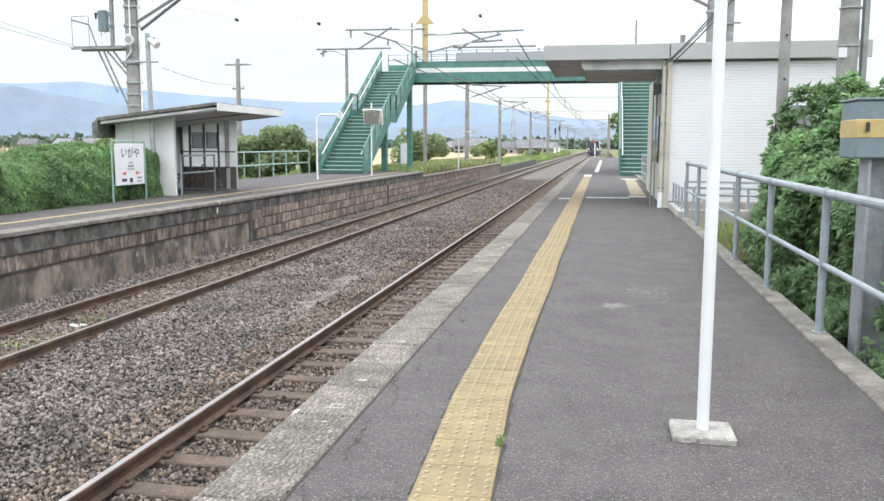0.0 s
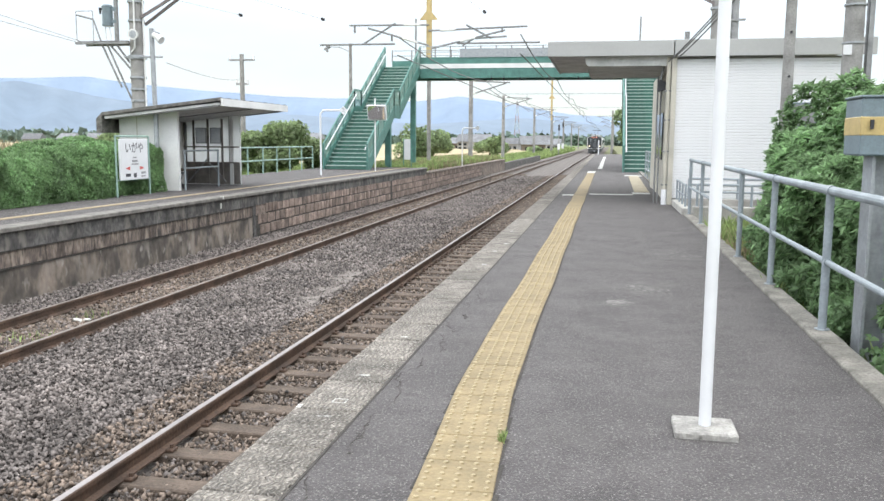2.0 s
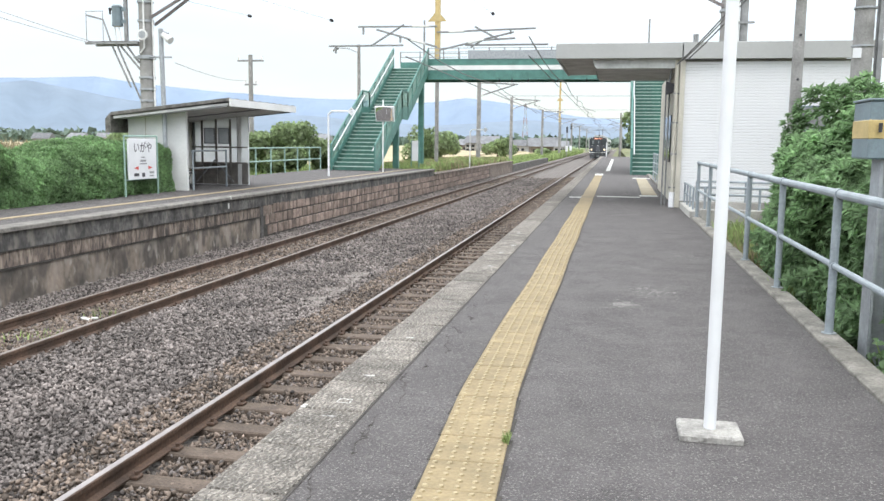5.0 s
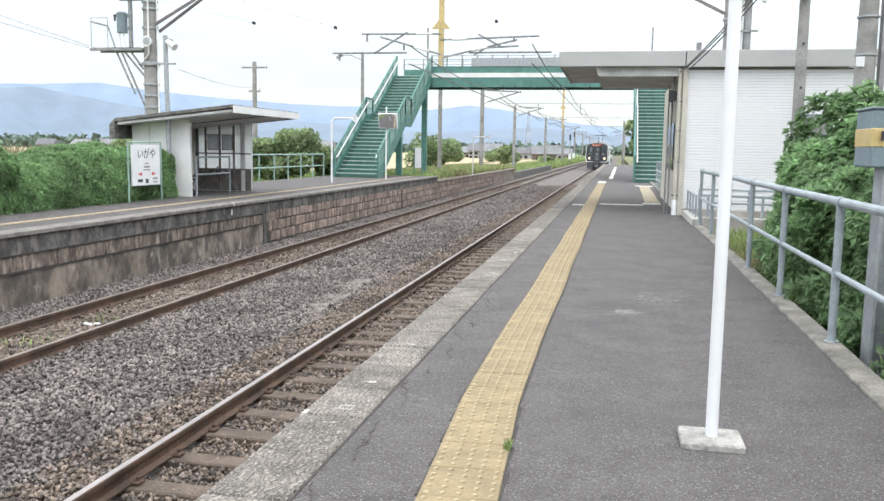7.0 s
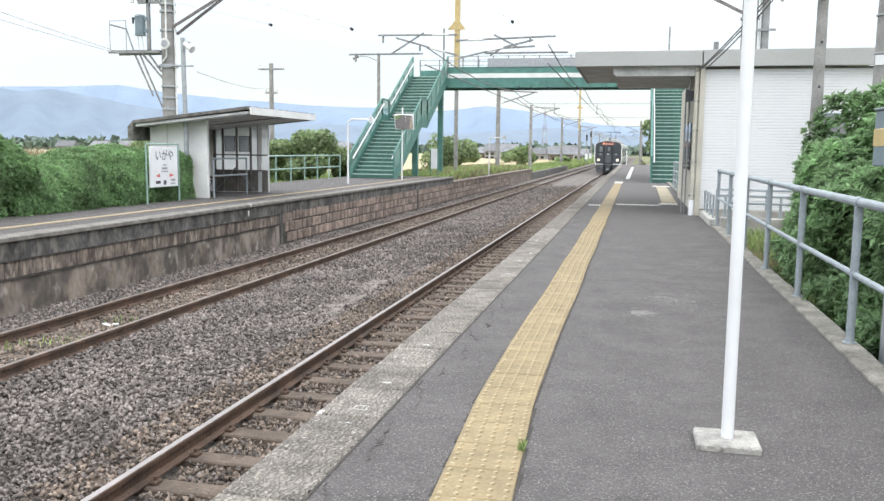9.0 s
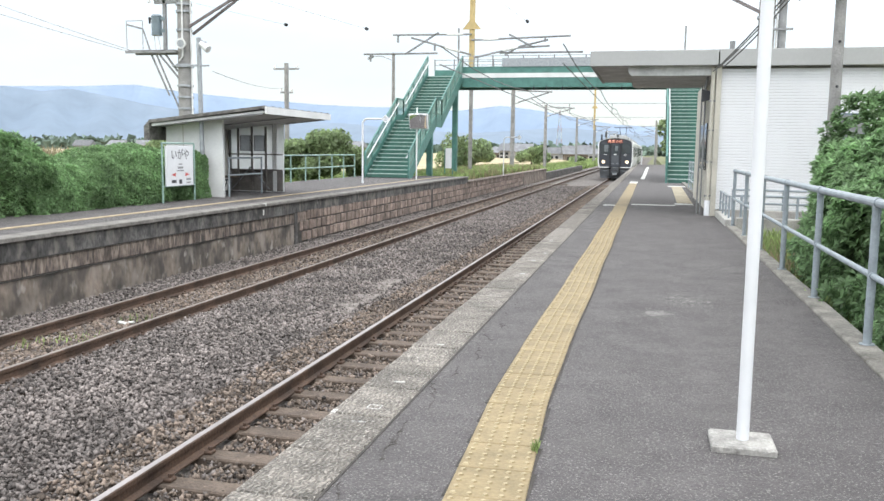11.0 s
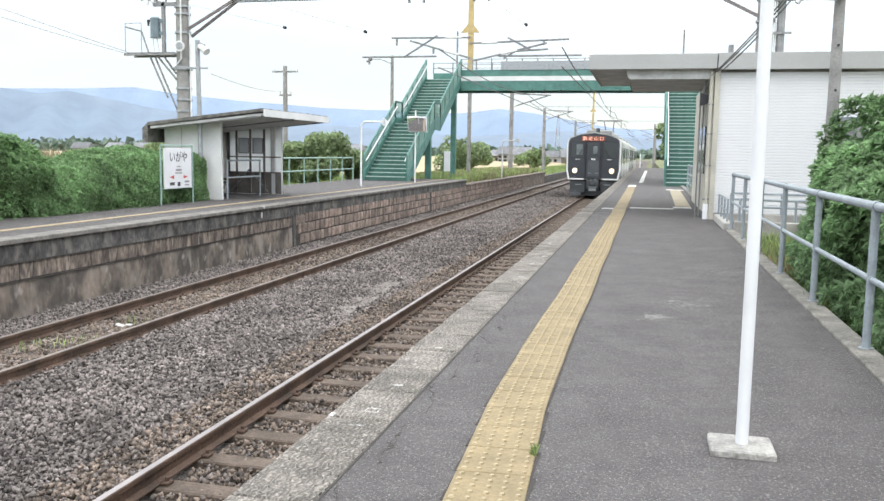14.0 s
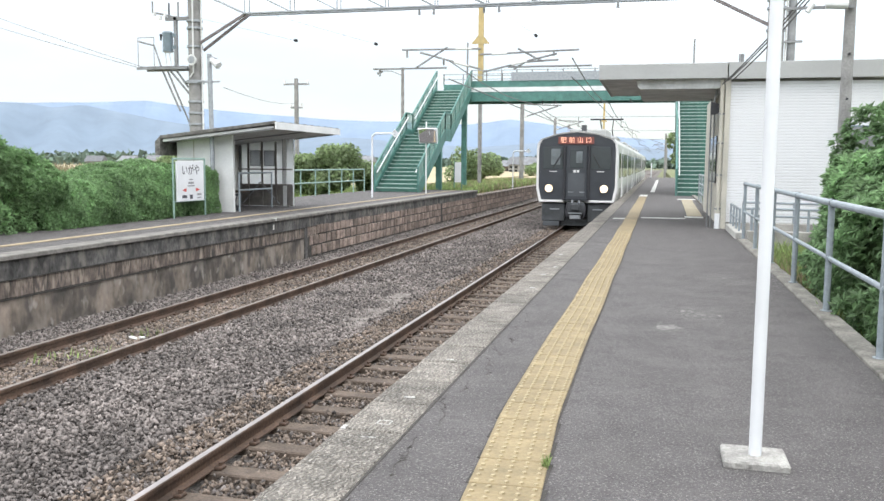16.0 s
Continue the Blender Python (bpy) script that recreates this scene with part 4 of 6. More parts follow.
    part("meter_door", box(B(), 3.46, 3.91, Y0 - 0.172, Y0 - 0.161, 1.66, 2.08), POLE_STEEL, mb)
    bm = B()
    for x in (1.35, 1.4):
        rod(bm, (x, Y0 - 0.05, ZT + 0.34), (x, Y0 - 0.05, ZT + 0.5), 0.03, seg=6)
    part("roof_insulator", bm, POLE_STEEL, st)
    return st


station_building()


def access_ramp():
    """Low concrete ramp with rails in front of the shutter."""
    rp = empty("access_ramp", "concrete access ramp with grey tube rails", "ramp")
    bm = B()
    box(bm, 1.37, 4.4, 15.9, 16.15, -0.5, 0.17, 0.01)
    part("ramp_wall", bm, CONCRETE, rp)
    bm = B()
    box(bm, 1.37, 4.4, 17.6, 17.8, -0.5, 0.2, 0.01)
    part("ramp_wall", bm, CONCRETE, rp)
    part("ramp_kerb", box(B(), 1.2, 1.365, 16.2, 18.6, -0.3, 0.12, 0.012), CONC_PALE, rp, "pale concrete kerb at the ramp head")
    bm = rod(B(), (1.29, 16.5, 0.52), (1.29, 18.55, 0.53), 0.02, seg=8)
    rod(bm, (1.29, 16.5, 0.32), (1.29, 18.55, 0.33), 0.016, seg=8)
    part("ramp_rail", bm, GREY_PAINT, rp)
    for yp in (16.55, 17.2, 17.85, 18.5):
        part("ramp_post", rod(B(), (1.29, yp, 0.11), (1.29, yp, 0.52), 0.02, seg=8), GREY_PAINT, rp)
    bm = B()
    prism(bm, [(1.36, -0.4), (4.4, -0.4), (4.4, -0.15), (1.36, 0.0)], 16.15, 17.6)
    part("ramp_floor", bm, CONCRETE, rp)
    for y, zt, gap in ((16.05, 0.56, 0.13), (17.7, 0.6, 0.12)):
        bm = B()
        for h in (zt, zt - gap):
            rod(bm, (1.45, y, h), (4.3, y, h - 0.02), 0.022, seg=8)
        part("ramp_rail", bm, GREY_PAINT, rp)
        for i in range(4):
            bm = B()
            rod(bm, (1.45 + i * 0.93, y, 0), (1.45 + i * 0.93, y, zt), 0.024, seg=8)
            part("ramp_post", bm, GREY_PAINT, rp)
    return rp


access_ramp()


def guard_fence():
    fe = empty("guard_fence", "grey tube guard fence along the platform kerb", "fence")
    x = 1.325
    for y in (-1.3, 0.6, 2.5, 4.45, 6.42, 8.34, 10.25, 12.2, 14.2, 16.1):
        bm = B()
        rod(bm, (x, y, 0.03), (x, y, 0.99), 0.029, seg=12)
        rod(bm, (x, y, 0.024), (x, y, 0.034), 0.05, seg=12)
        part("post", bm, GREY_PAINT, fe, smooth=False)
        bm = B()
        rod(bm, (x, y - 0.05, 0.99), (x, y + 0.05, 0.99), 0.037, seg=12)
        part("clamp", bm, GREY_PAINT, fe)
        bm = rod(B(), (x, y - 0.04, 0.5), (x, y + 0.04, 0.5), 0.028, seg=12)
        part("clamp", bm, GREY_PAINT, fe)
    for z, r in ((0.99, 0.031), (0.5, 0.021)):
        bm = B()
        rod(bm, (x, -1.3, z), (x, 16.1, z), r, seg=12)
        part("rail", bm, GREY_PAINT, fe)
    return fe


guard_fence()


def short_fence():
    fe = empty("stair_fence", "grey tube barrier beside the stair foot", "fence")
    x = 1.25
    for y in (26.8, 28.6, 30.4, 32.2):
        bm = B()
        rod(bm, (x, y, 0), (x, y, 1.0), 0.03, seg=8)
        part("post", bm, GREY_PAINT, fe)
    for z in (0.98, 0.66, 0.34):
        bm = B()
        rod(bm, (x, 26.8, z), (x, 32.2, z), 0.026, seg=8)
        part("rail", bm, GREY_PAINT, fe)


short_fence()


def white_pole():
    wp = empty("white_pole", "slim white painted pole on a concrete pad", "pole", at=(0.298, 4.165, 0))
    bm = B()
    box(bm, -0.14, 0.135, -0.12, 0.12, -0.01, 0.03, 0.008)
    part("base_pad", bm, PAD, wp, "rough pale concrete pad")
    bm = B()
    rod(bm, (0, 0, 0.03), (0.0, 0, 3.0), 0.0275, seg=24)
    part("shaft", bm, WHITE, wp, smooth=False)
    return wp


white_pole()


def equipment_box():
    eb = empty("equipment_post", "grey cabinet with yellow band on a steel post", "equipment box", at=(1.53, 6.2, 0))
    bm = B()
    box(bm, -0.12, 0.7, -0.06, 0.32, 1.23, 1.6, 0.01)
    part("cabinet", bm, BOX_GREY, eb)
    bm = B()
    box(bm, -0.124, 0.704, -0.064, 0.324, 1.355, 1.485, 0.01)
    part("band", bm, BOX_YELLOW, eb, "yellow painted band")
    bm = B()
    box(bm, -0.13, 0.71, -0.07, 0.33, 1.6, 1.615, 0.004)
    part("lid", bm, BOX_GREY, eb)
    bm = B()
    outl = [(-0.02, 0), (0.0, 0), (0.0, 0.09), (0.13, 0.09), (0.13, 0), (0.15, 0), (0.15, 0.2), (0.13, 0.2), (0.13, 0.11), (0.0, 0.11), (0.0, 0.2), (-0.02, 0.2)]
    lo, hi = [bm.verts.new((a, b, -0.4)) for a, b in outl], [bm.verts.new((a, b, 1.23)) for a, b in outl]
    for k in range(12):
        bm.faces.new((lo[k], lo[(k + 1) % 12], hi[(k + 1) % 12], hi[k]))
    part("post", bm, GALV, eb, "galvanised steel channel post")
    bm = B()
    rod(bm, (-0.06, -0.08, 1.4), (-0.06, -0.08, 1.46), 0.012, seg=6)
    part("latch", bm, DARK, eb)


equipment_box()


# ---- far platform furniture ----
def shelter():
    sh = empty("waiting_shelter", "white open-fronted waiting shelter with dark sloping roof", "shelter")
    XF, XB, Y0, Y1 = -11.05, -12.6, 20.4, 23.75
    bm = B()
    prism(bm, [(XB, -0.02), (XF, -0.02), (XF, 2.02), (XB, 1.8)], Y0, Y0 + 0.08)
    part("end_wall", bm, WHITE_STEEL, sh, "white panelled end wall")
    for x in (-12.1, -11.6):
        bm = B()
        box(bm, x - 0.01, x + 0.01, Y0 - 0.008, Y0, 0.02, 1.85)
        part("panel_joint", bm, CREAM, sh)
    bm = B()
    ya, yb, xe = Y1 - 0.06, Y1, XF + 0.3
    box(bm, XB, xe, ya, yb, -0.02, 1.18)
    for xa, xb in ((XB, -12.15), (-11.81, -11.69), (-11.35, xe)):
        box(bm, xa, xb, ya, yb, 1.18, 1.64)
    prism(bm, [(XB, 1.64), (xe, 1.64), (xe, 2.0), (XB, 1.8)], ya, yb)
    part("end_wall", bm, PANEL_LIT, sh, "white end wall made translucent to brighten the inside")
    bm = box(B(), XB + 0.07, XF + 0.28, Y1 - 0.075, Y1 - 0.061, -0.01, 0.6)
    part("dado_board", bm, SHADOW_BOARD, sh, "dull brown lower board")
    for x in (-12.2, -11.75, -11.3):
        part("stud", box(B(), x - 0.025, x + 0.025, Y1 - 0.12, Y1 - 0.076, -0.01, 1.9), SHADOW_BOARD, sh, "thin brown upright")
    part("front_post", box(B(), XF - 0.02, XF + 0.09, Y1 - 0.1, Y1 + 0.02, -0.02, 2.1), WHITE_STEEL, sh, "white front post")
    part("front_post", box(B(), XF - 0.02, XF + 0.09, Y0 - 0.01, Y0 + 0.09, -0.02, 2.1), WHITE_STEEL, sh, "white front post")
    bm = B()
    box(bm, XB, XB + 0.07, Y0 + 0.08, Y1 - 0.06, -0.02, 1.8)
    part("back_wall", bm, BACK_PANEL, sh, "dull grey back panel made translucent to brighten the inside")
    # window openings framed in the far end
    for x in (-11.98, -11.52):
        bm = B()
        box(bm, x - 0.17, x + 0.17, Y1 - 0.04, Y1 - 0.03, 1.18, 1.64)
        w = part("window", bm, PANE_GREY, sh, "small frosted grey window")
        bm = B()
        for a, b, c, d in ((-0.17, -0.15, 1.18, 1.64), (0.15, 0.17, 1.18, 1.64), (-0.15, 0.15, 1.18, 1.2), (-0.15, 0.15, 1.62, 1.64)):
            box(bm, x + a, x + b, Y1 - 0.085, Y1 - 0.06, c, d)
        part("frame", bm, POLE_STEEL, w)
    # steel frame
    for y in (Y0 + 0.02, 22.7, Y1 - 0.05):
        for x in (XF, XB + 0.12):
            bm = B()
            box(bm, x - 0.04, x + 0.04, y - 0.04 + (0.1 if y == Y0 + 0.02 else 0), y + 0.04 + (0.1 if y == Y0 + 0.02 else 0), -0.02, 2.0 if x == XF else 1.8)
            if not (x == XF and y == 22.7):
                part("post", bm, POLE_STEEL, sh)
            else:
                bm.free()
    for z in (0.62, 1.08):
        bm = B()
        box(bm, XB + 0.07, XF + 0.28, Y1 - 0.11, Y1 - 0.077, z - 0.02, z + 0.02)
        part("girt", bm, SHADOW_BOARD, sh)
    for s in (-1, 1):
        bm = B()
        bar(bm, (XF - 0.75, Y1 - 0.1, 0.7), (XF - 0.75 + s * 0.6, Y1 - 0.1, 0.05), 0.04, 0.03)
        part("brace", bm, POLE_STEEL, sh)
    # roof: mono-pitch, rising towards the track
    for y in (19.95, 22.0, 24.1):
        bm = B()
        bar(bm, (XB - 0.1, y, 1.84), (-9.6, y, 2.16), 0.06, 0.1)
        part("rafter", bm, POLE_STEEL, sh)
    bm = B()
    prism(bm, [(-12.75, 1.88), (-9.5, 2.25), (-9.5, 2.31), (-12.75, 1.95)], 19.85, 24.2)
    part("roof", bm, ROOF_SHEET, sh, "dark weathered roof sheet")
    for i in range(10):
        bm = B()
        y = 19.9 + i * 0.47
        bar(bm, (-12.75, y, 1.95), (-9.5, y, 2.315), 0.06, 0.03)
        part("roof_rib", bm, ROOF_SHEET, sh)
    bm = B()
    prism(bm, [(-12.9, 1.45), (-12.75, 1.45), (-12.75, 1.95), (-12.9, 1.8)], 19.85, 24.2)
    part("roof_return", bm, ROOF_SHEET, sh, "curved rear roof return")
    bm = B()
    box(bm, -9.5, -9.45, 19.85, 24.2, 2.12, 2.3)
    part("fascia", bm, WHITE_STEEL, sh, "white front fascia")
    bm = B()
    prism(bm, [(-12.7, 1.8), (-9.55, 2.15), (-9.55, 2.2), (-12.7, 1.86)], 19.9, 24.15)
    part("soffit", bm, SOFFIT, sh)
    # bench
    be = B()
    box(be, XB + 0.15, XB + 0.55, 20.8, 23.4, 0.4, 0.45, 0.01)
    part("bench", be, BARK, sh, "brown wooden bench")
    # front barrier
    bm = B()
    for z in (1.0, 0.55):
        rod(bm, (-10.9, 20.55, z), (-10.9, 22.55, z), 0.025, seg=8)
    part("barrier_rail", bm, GREY_PAINT, sh)
    for y in (20.6, 22.52):
        bm = B()
        rod(bm, (-10.9, y, -0.02), (-10.9, y, 1.0), 0.025, seg=8)
        part("barrier_post", bm, GREY_PAINT, sh)
    return sh


shelter()


def shelter_chair():
    ch = empty("chair", "dark steel framed chair with pale blue back in the shelter", "chair", at=(-11.45, 21.05, -0.02), rz=10)
    part("seat", box(B(), -0.2, 0.2, -0.2, 0.2, 0.4, 0.45, 0.015), DARK, ch)
    part("backrest", box(B(), -0.2, 0.2, -0.23, -0.19, 0.5, 0.98, 0.015), PALE_BLUE, ch, "pale blue plastic backrest")
    part("back_strip", box(B(), -0.205, 0.205, -0.235, -0.185, 0.72, 0.78), WHITE, ch, "white band across the back")
    for x in (-0.17, 0.17):
        for ya, yb in ((-0.17, 0.2), (0.17, -0.2)):
            part("leg", rod(B(), (x, ya, 0.4), (x, yb, 0.0), 0.014, seg=8), DARK, ch)


shelter_chair()


def name_sign():
    sg = empty("station_sign", "white station name board on two grey posts", "sign")
    x = -11.0
    for y in (17.62, 19.02):
        bm = B()
        rod(bm, (x, y, -0.02), (x, y, 1.36), 0.022, seg=8)
        part("post", bm, GREEN_PALE, sg, "pale green-grey post")
    bm = B()
    rod(bm, (x, 17.62, 1.36), (x, 19.02, 1.36), 0.022, seg=8)
    part("crossbar", bm, GREEN_PALE, sg)
    bm = rod(B(), (x, 17.62, 0.36), (x, 19.02, 0.36), 0.016, seg=8)
    part("crossbar", bm, GREEN_PALE, sg)
    bm = B()
    box(bm, x - 0.02, x + 0.03, 17.75, 18.93, 0.36, 1.3, 0.008)
    board = part("board", bm, WHITE, sg, "white enamel board")
    f = lambda y, z: Matrix.Translation((x + 0.032, y, z)) @ Euler((radians(90), 0, radians(90))).to_matrix().to_4x4()
    lettering("いがや", 0.27, INK, board, f(18.34, 1.08))
    bars = ((18.34, 0.87, 0.16, 0.03, INK_GREY), (18.34, 0.79, 0.24, 0.05, INK_GREY), (18.34, 0.72, 0.3, 0.03, INK_GREY), (18.05, 0.47, 0.2, 0.07, INK), (18.7, 0.51, 0.2, 0.05, INK_GREY), (18.34, 0.46, 0.12, 0.1, INK), (18.7, 0.43, 0.2, 0.03, INK_GREY))
    for y, z, w, h, m in bars:
        bm = B()
        box(bm, x + 0.03, x + 0.034, y - w / 2, y + w / 2, z - h / 2, z + h / 2)
        part("print_bar", bm, m, board)
    for s in (-1, 1):
        bm = B()
        y = 18.34 + s * 0.3
        prism(bm, [(y - s * 0.09, 0.58), (y - s * 0.09, 0.67), (y + s * 0.1, 0.625)], x + 0.03, x + 0.034, axis="x")
        part("arrow", bm, RED, board, "red arrow")


name_sign()


def stop_marker(x, y, zt, arm):
    """White inverted-L pole with a small plate."""
    sm = empty("stop_marker", "white bent-pole stop marker with small plate", "marker")
    bm = B()
    r = 0.035
    rod(bm, (x, y, -0.32), (x, y, zt - 0.12), r, seg=10)
    rod(bm, (x, y, zt - 0.13), (x + 0.12, y, zt), r, seg=10)
    rod(bm, (x + 0.11, y, zt), (x + arm, y, zt), r, seg=10)
    part("pole", bm, WHITE, sm)
    pl = B()
    s = 0.16
    prism(pl, [(x + arm - s, zt), (x + arm, zt - s), (x + arm + s, zt), (x + arm, zt + s)], y - 0.06, y - 0.045)
    p = part("plate", pl, WHITE, sm, "white diamond plate")
    return p, x + arm, y


p1, px, py = stop_marker(-10.8, 31.0, 2.41, 0.92)
lettering("2", 0.22, INK_GREY, p1, Matrix.Translation((px, py - 0.062, 2.41)) @ pose(0, 0, 0, 90), "numeral")
stop_marker(-9.0, 52.5, 2.1, 0.95)


def convex_mirror():
    cm = empty("platform_mirror", "rectangular convex mirror in a pale frame", "mirror")
    x, y = -10.05, 36.0
    bm = B()
    rod(bm, (x, y, -0.02), (x, y, 3.1), 0.03, seg=8)
    part("pole", bm, WHITE_STEEL, cm)
    bm = B()
    prism(bm, [(y - 0.06, 2.16), (y, 2.16), (y - 0.06, 2.82), (y - 0.24, 2.82), (y - 0.3, 2.78)], x - 0.3, x + 0.52, axis="x")
    part("frame", bm, WHITE, cm)
    bm = B()
    bmesh.ops.create_grid(bm, x_segments=10, y_segments=10, size=0.5)
    for v in bm.verts:
        a, b = v.co.x, v.co.y
        v.co = Vector((x + 0.11 + a * 0.74, y - 0.2 - 0.1 * (0.5 - a * a - b * b) - b * 0.16, 2.49 + b * 0.58))
    part("mirror_glass", bm, MIRROR_M, cm, "bulging mirror glass", smooth=True)


convex_mirror()


def notice_board():
    nb = empty("notice_board", "white notice board on thin green posts", "notice board")
    bm = B()
    box(bm, -10.2, -9.88, 42.0, 42.04, 0.35, 1.36, 0.005)
    part("board", bm, WHITE, nb)
    for x in (-10.24, -9.84):
        bm = B()
        rod(bm, (x, 42.05, -0.32), (x, 42.05, 1.4), 0.025, seg=8)
        part("post", bm, GREEN, nb)


notice_board()


def green_fence():
    fe = empty("green_fence", "pale green tube fence behind the far platform", "fence")
    x = -13.25
    ys = [25.6 + i * 1.42 for i in range(9)]
    for y in ys:
        bm = B()
        rod(bm, (x, y, -0.02), (x, y, 1.0), 0.03, seg=8)
        part("post", bm, GREEN_PALE, fe)
    for z in (1.0, 0.5):
        bm = B()
        rod(bm, (x, ys[0], z), (x, ys[-1], z), 0.028, seg=8)
        part("rail", bm, GREEN_PALE, fe)


green_fence()


# ---- masts and wires ----
def gantry():
    ga = empty("catenary_gantry", "concrete masts carrying a lattice beam over the tracks", "gantry")
    y = 28.0
    for x in (-16.47, 3.1):
        bm = B()
        rod(bm, (x, y, -1.4), (x, y, 9.5), 0.27, 0.22, seg=20)
        m = part("mast", bm, POLE_CONC, ga, "round spun-concrete mast")
        for z in (2.6, 3.0, 3.4, 4.1, 5.35, 6.0, 6.25):
            bm = B()
            rod(bm, (x, y, z), (x, y, z + 0.07), 0.285, seg=20)
            part("band", bm, GALV, m)
        bm = B()
        rod(bm, (x + 0.29, y - 0.05, -1), (x + 0.29, y - 0.05, 9), 0.03, seg=6)
        part("conduit", bm, WHITE_STEEL, m)
    x = 3.55
    bm = B()
    rod(bm, (x, y, -1.4), (x, y, 9.5), 0.12, seg=10)
    part("side_mast", bm, POLE_STEEL, ga)
    bm = B()
    z0, z1 = 6.46, 7.3
    n = 9
    for k in (-0.18, 0.18):
        rod(bm, (-14.4, y + k, z0), (1.1, y + k, z0), 0.04, seg=6)
        rod(bm, (-14.4, y + k, z0), (-16.3, y + k, z1), 0.03, seg=6)
        rod(bm, (1.1, y + k, z0), (3.0, y + k, z1), 0.03, seg=6)
        rod(bm, (-16.4, y + k, z1), (3.1, y + k, z1), 0.04, seg=6)
        for i in range(n + 1):
            xa, xb = -14.4 + 15.5 * i / n, -14.4 + 15.5 * (i + 1) / n
            rod(bm, (xa, y + k, z0), (xa, y + k, z1), 0.022, seg=5)
            if i < n:
                rod(bm, (xa, y + k, z1), (xb, y + k, z0), 0.022, seg=5)
    part("lattice_beam", bm, GALV, ga, "galvanised lattice beam")
    for xa, xb in ((-16.2, -14.4), (2.95, 1.1)):
        for za, k in ((5.5, -0.12), (5.27, 0.12))[: 2 if xa < 0 else 1]:
            part("knee_brace", bar(B(), (xa, y + k, za), (xb, y + k, 6.46), 0.06, 0.09), BRACE, ga)
    # work platform with transformer on the far mast
    bm = B()
    box(bm, -18.65, -16.6, y - 0.35, y - 0.28, 4.58, 4.66)
    box(bm, -18.65, -16.6, y + 0.28, y + 0.35, 4.58, 4.66)
    box(bm, -18.6, -16.75, y - 0.25, y + 0.25, 4.64, 4.7)
    part("work_platform", bm, POLE_STEEL, ga)
    for a, b in (((-17.7, 4.58), (-17.05, 3.1)), ((-17.5, 4.58), (-16.7, 2.7)), ((-17.4, 4.58), (-16.65, 3.7)), ((-17.15, 4.58), (-16.7, 3.95))):
        part("strut", rod(B(), (a[0], y - 0.2, a[1]), (b[0], y - 0.12, b[1]), 0.035, seg=6), POLE_STEEL, ga)
    bm = B()
    rod(bm, (-17.44, y - 0.2, 5.23), (-17.44, y - 0.2, 5.86), 0.18, seg=18)
    rod(bm, (-17.44, y - 0.2, 5.86), (-17.44, y - 0.2, 5.92), 0.2, 0.15, seg=18)
    rod(bm, (-17.44, y - 0.2, 5.2), (-17.44, y - 0.2, 5.25), 0.19, seg=18)
    box(bm, -17.25, -17.08, y - 0.26, y - 0.1, 5.3, 5.42)
    box(bm, -17.25, -17.08, y - 0.26, y - 0.1, 5.72, 5.84)
    tf = part("transformer", bm, BOX_GREY, ga, "blue-grey drum transformer")
    part("lead", rod(B(), (-17.4, y - 0.2, 5.2), (-17.3, y - 0.2, 4.7), 0.018, seg=6), WHITE_STEEL, tf)
    part("lead", rod(B(), (-17.55, y - 0.2, 5.2), (-17.5, y - 0.2, 4.7), 0.018, seg=6), WHITE_STEEL, tf)
    bm = rod(B(), (-17.62, y - 0.2, 5.8), (-17.74, y - 0.2, 5.8), 0.04, seg=8)
    rod(bm, (-17.72, y - 0.2, 5.84), (-17.72, y - 0.2, 5.62), 0.05, 0.03, seg=8)
    part("fuse_cutout", bm, DARK, tf, "black fuse holder")
    bm = B()
    box(bm, -17.17, -17.06, y - 0.25, y - 0.14, 4.66, 6.45)
    box(bm, -17.5, -16.6, y - 0.25, y - 0.15, 6.3, 6.42)
    bar(bm, (-18.02, y - 0.2, 6.62), (-17.1, y - 0.2, 6.4), 0.07, 0.07)
    part("cable_mast", bm, POLE_STEEL, ga)
    for x, za, zb, m in ((-18.03, 6.6, 7.0, POLE_STEEL), (-17.37, 6.45, 6.92, DARK), (-17.0, 6.42, 6.95, POLE_STEEL)):
        part("arrester", rod(B(), (x, y - 0.2, za), (x, y - 0.2, zb), 0.03, seg=6), m, ga)
    for x, z in ((-17.92, 6.57), (-17.7, 6.42), (-17.5, 6.5)):
        part("insulator", rod(B(), (x, y - 0.26, z - 0.08), (x, y - 0.26, z + 0.06), 0.06, seg=8), WHITE_STEEL, ga, "white porcelain insulator")
    bm = B()
    for a, b, r in (((-18.6, 4.7), (-18.6, 5.72), 0.012), ((-18.6, 5.72), (-17.95, 5.72), 0.012), ((-17.95, 5.72), (-17.95, 4.7), 0.012), ((-18.6, 5.6), (-17.94, 5.43), 0.03), ((-17.94, 5.43), (-17.68, 4.7), 0.03)):
        rod(bm, (a[0], y - 0.3, a[1]), (b[0], y - 0.3, b[1]), r, seg=6)
    part("guard_hoop", bm, POLE_STEEL, ga)
    bm = rod(B(), (-16.36, y - 0.3, 4.88), (-16.36, y - 0.46, 4.88), 0.13, 0.19, seg=18)
    fl = part("flood_lamp", bm, WHITE_STEEL, ga, "round white floodlight")
    part("lens", rod(B(), (-16.36, y - 0.461, 4.88), (-16.36, y - 0.47, 4.88), 0.13, seg=18), GALV, fl)
    bm = rod(B(), (-16.4, y - 0.27, 4.45), (-16.38, y - 0.27, 9.0), 0.03, seg=8)
    rod(bm, (-16.4, y - 0.27, 4.46), (-16.55, y - 0.27, 4.28), 0.03, seg=8)
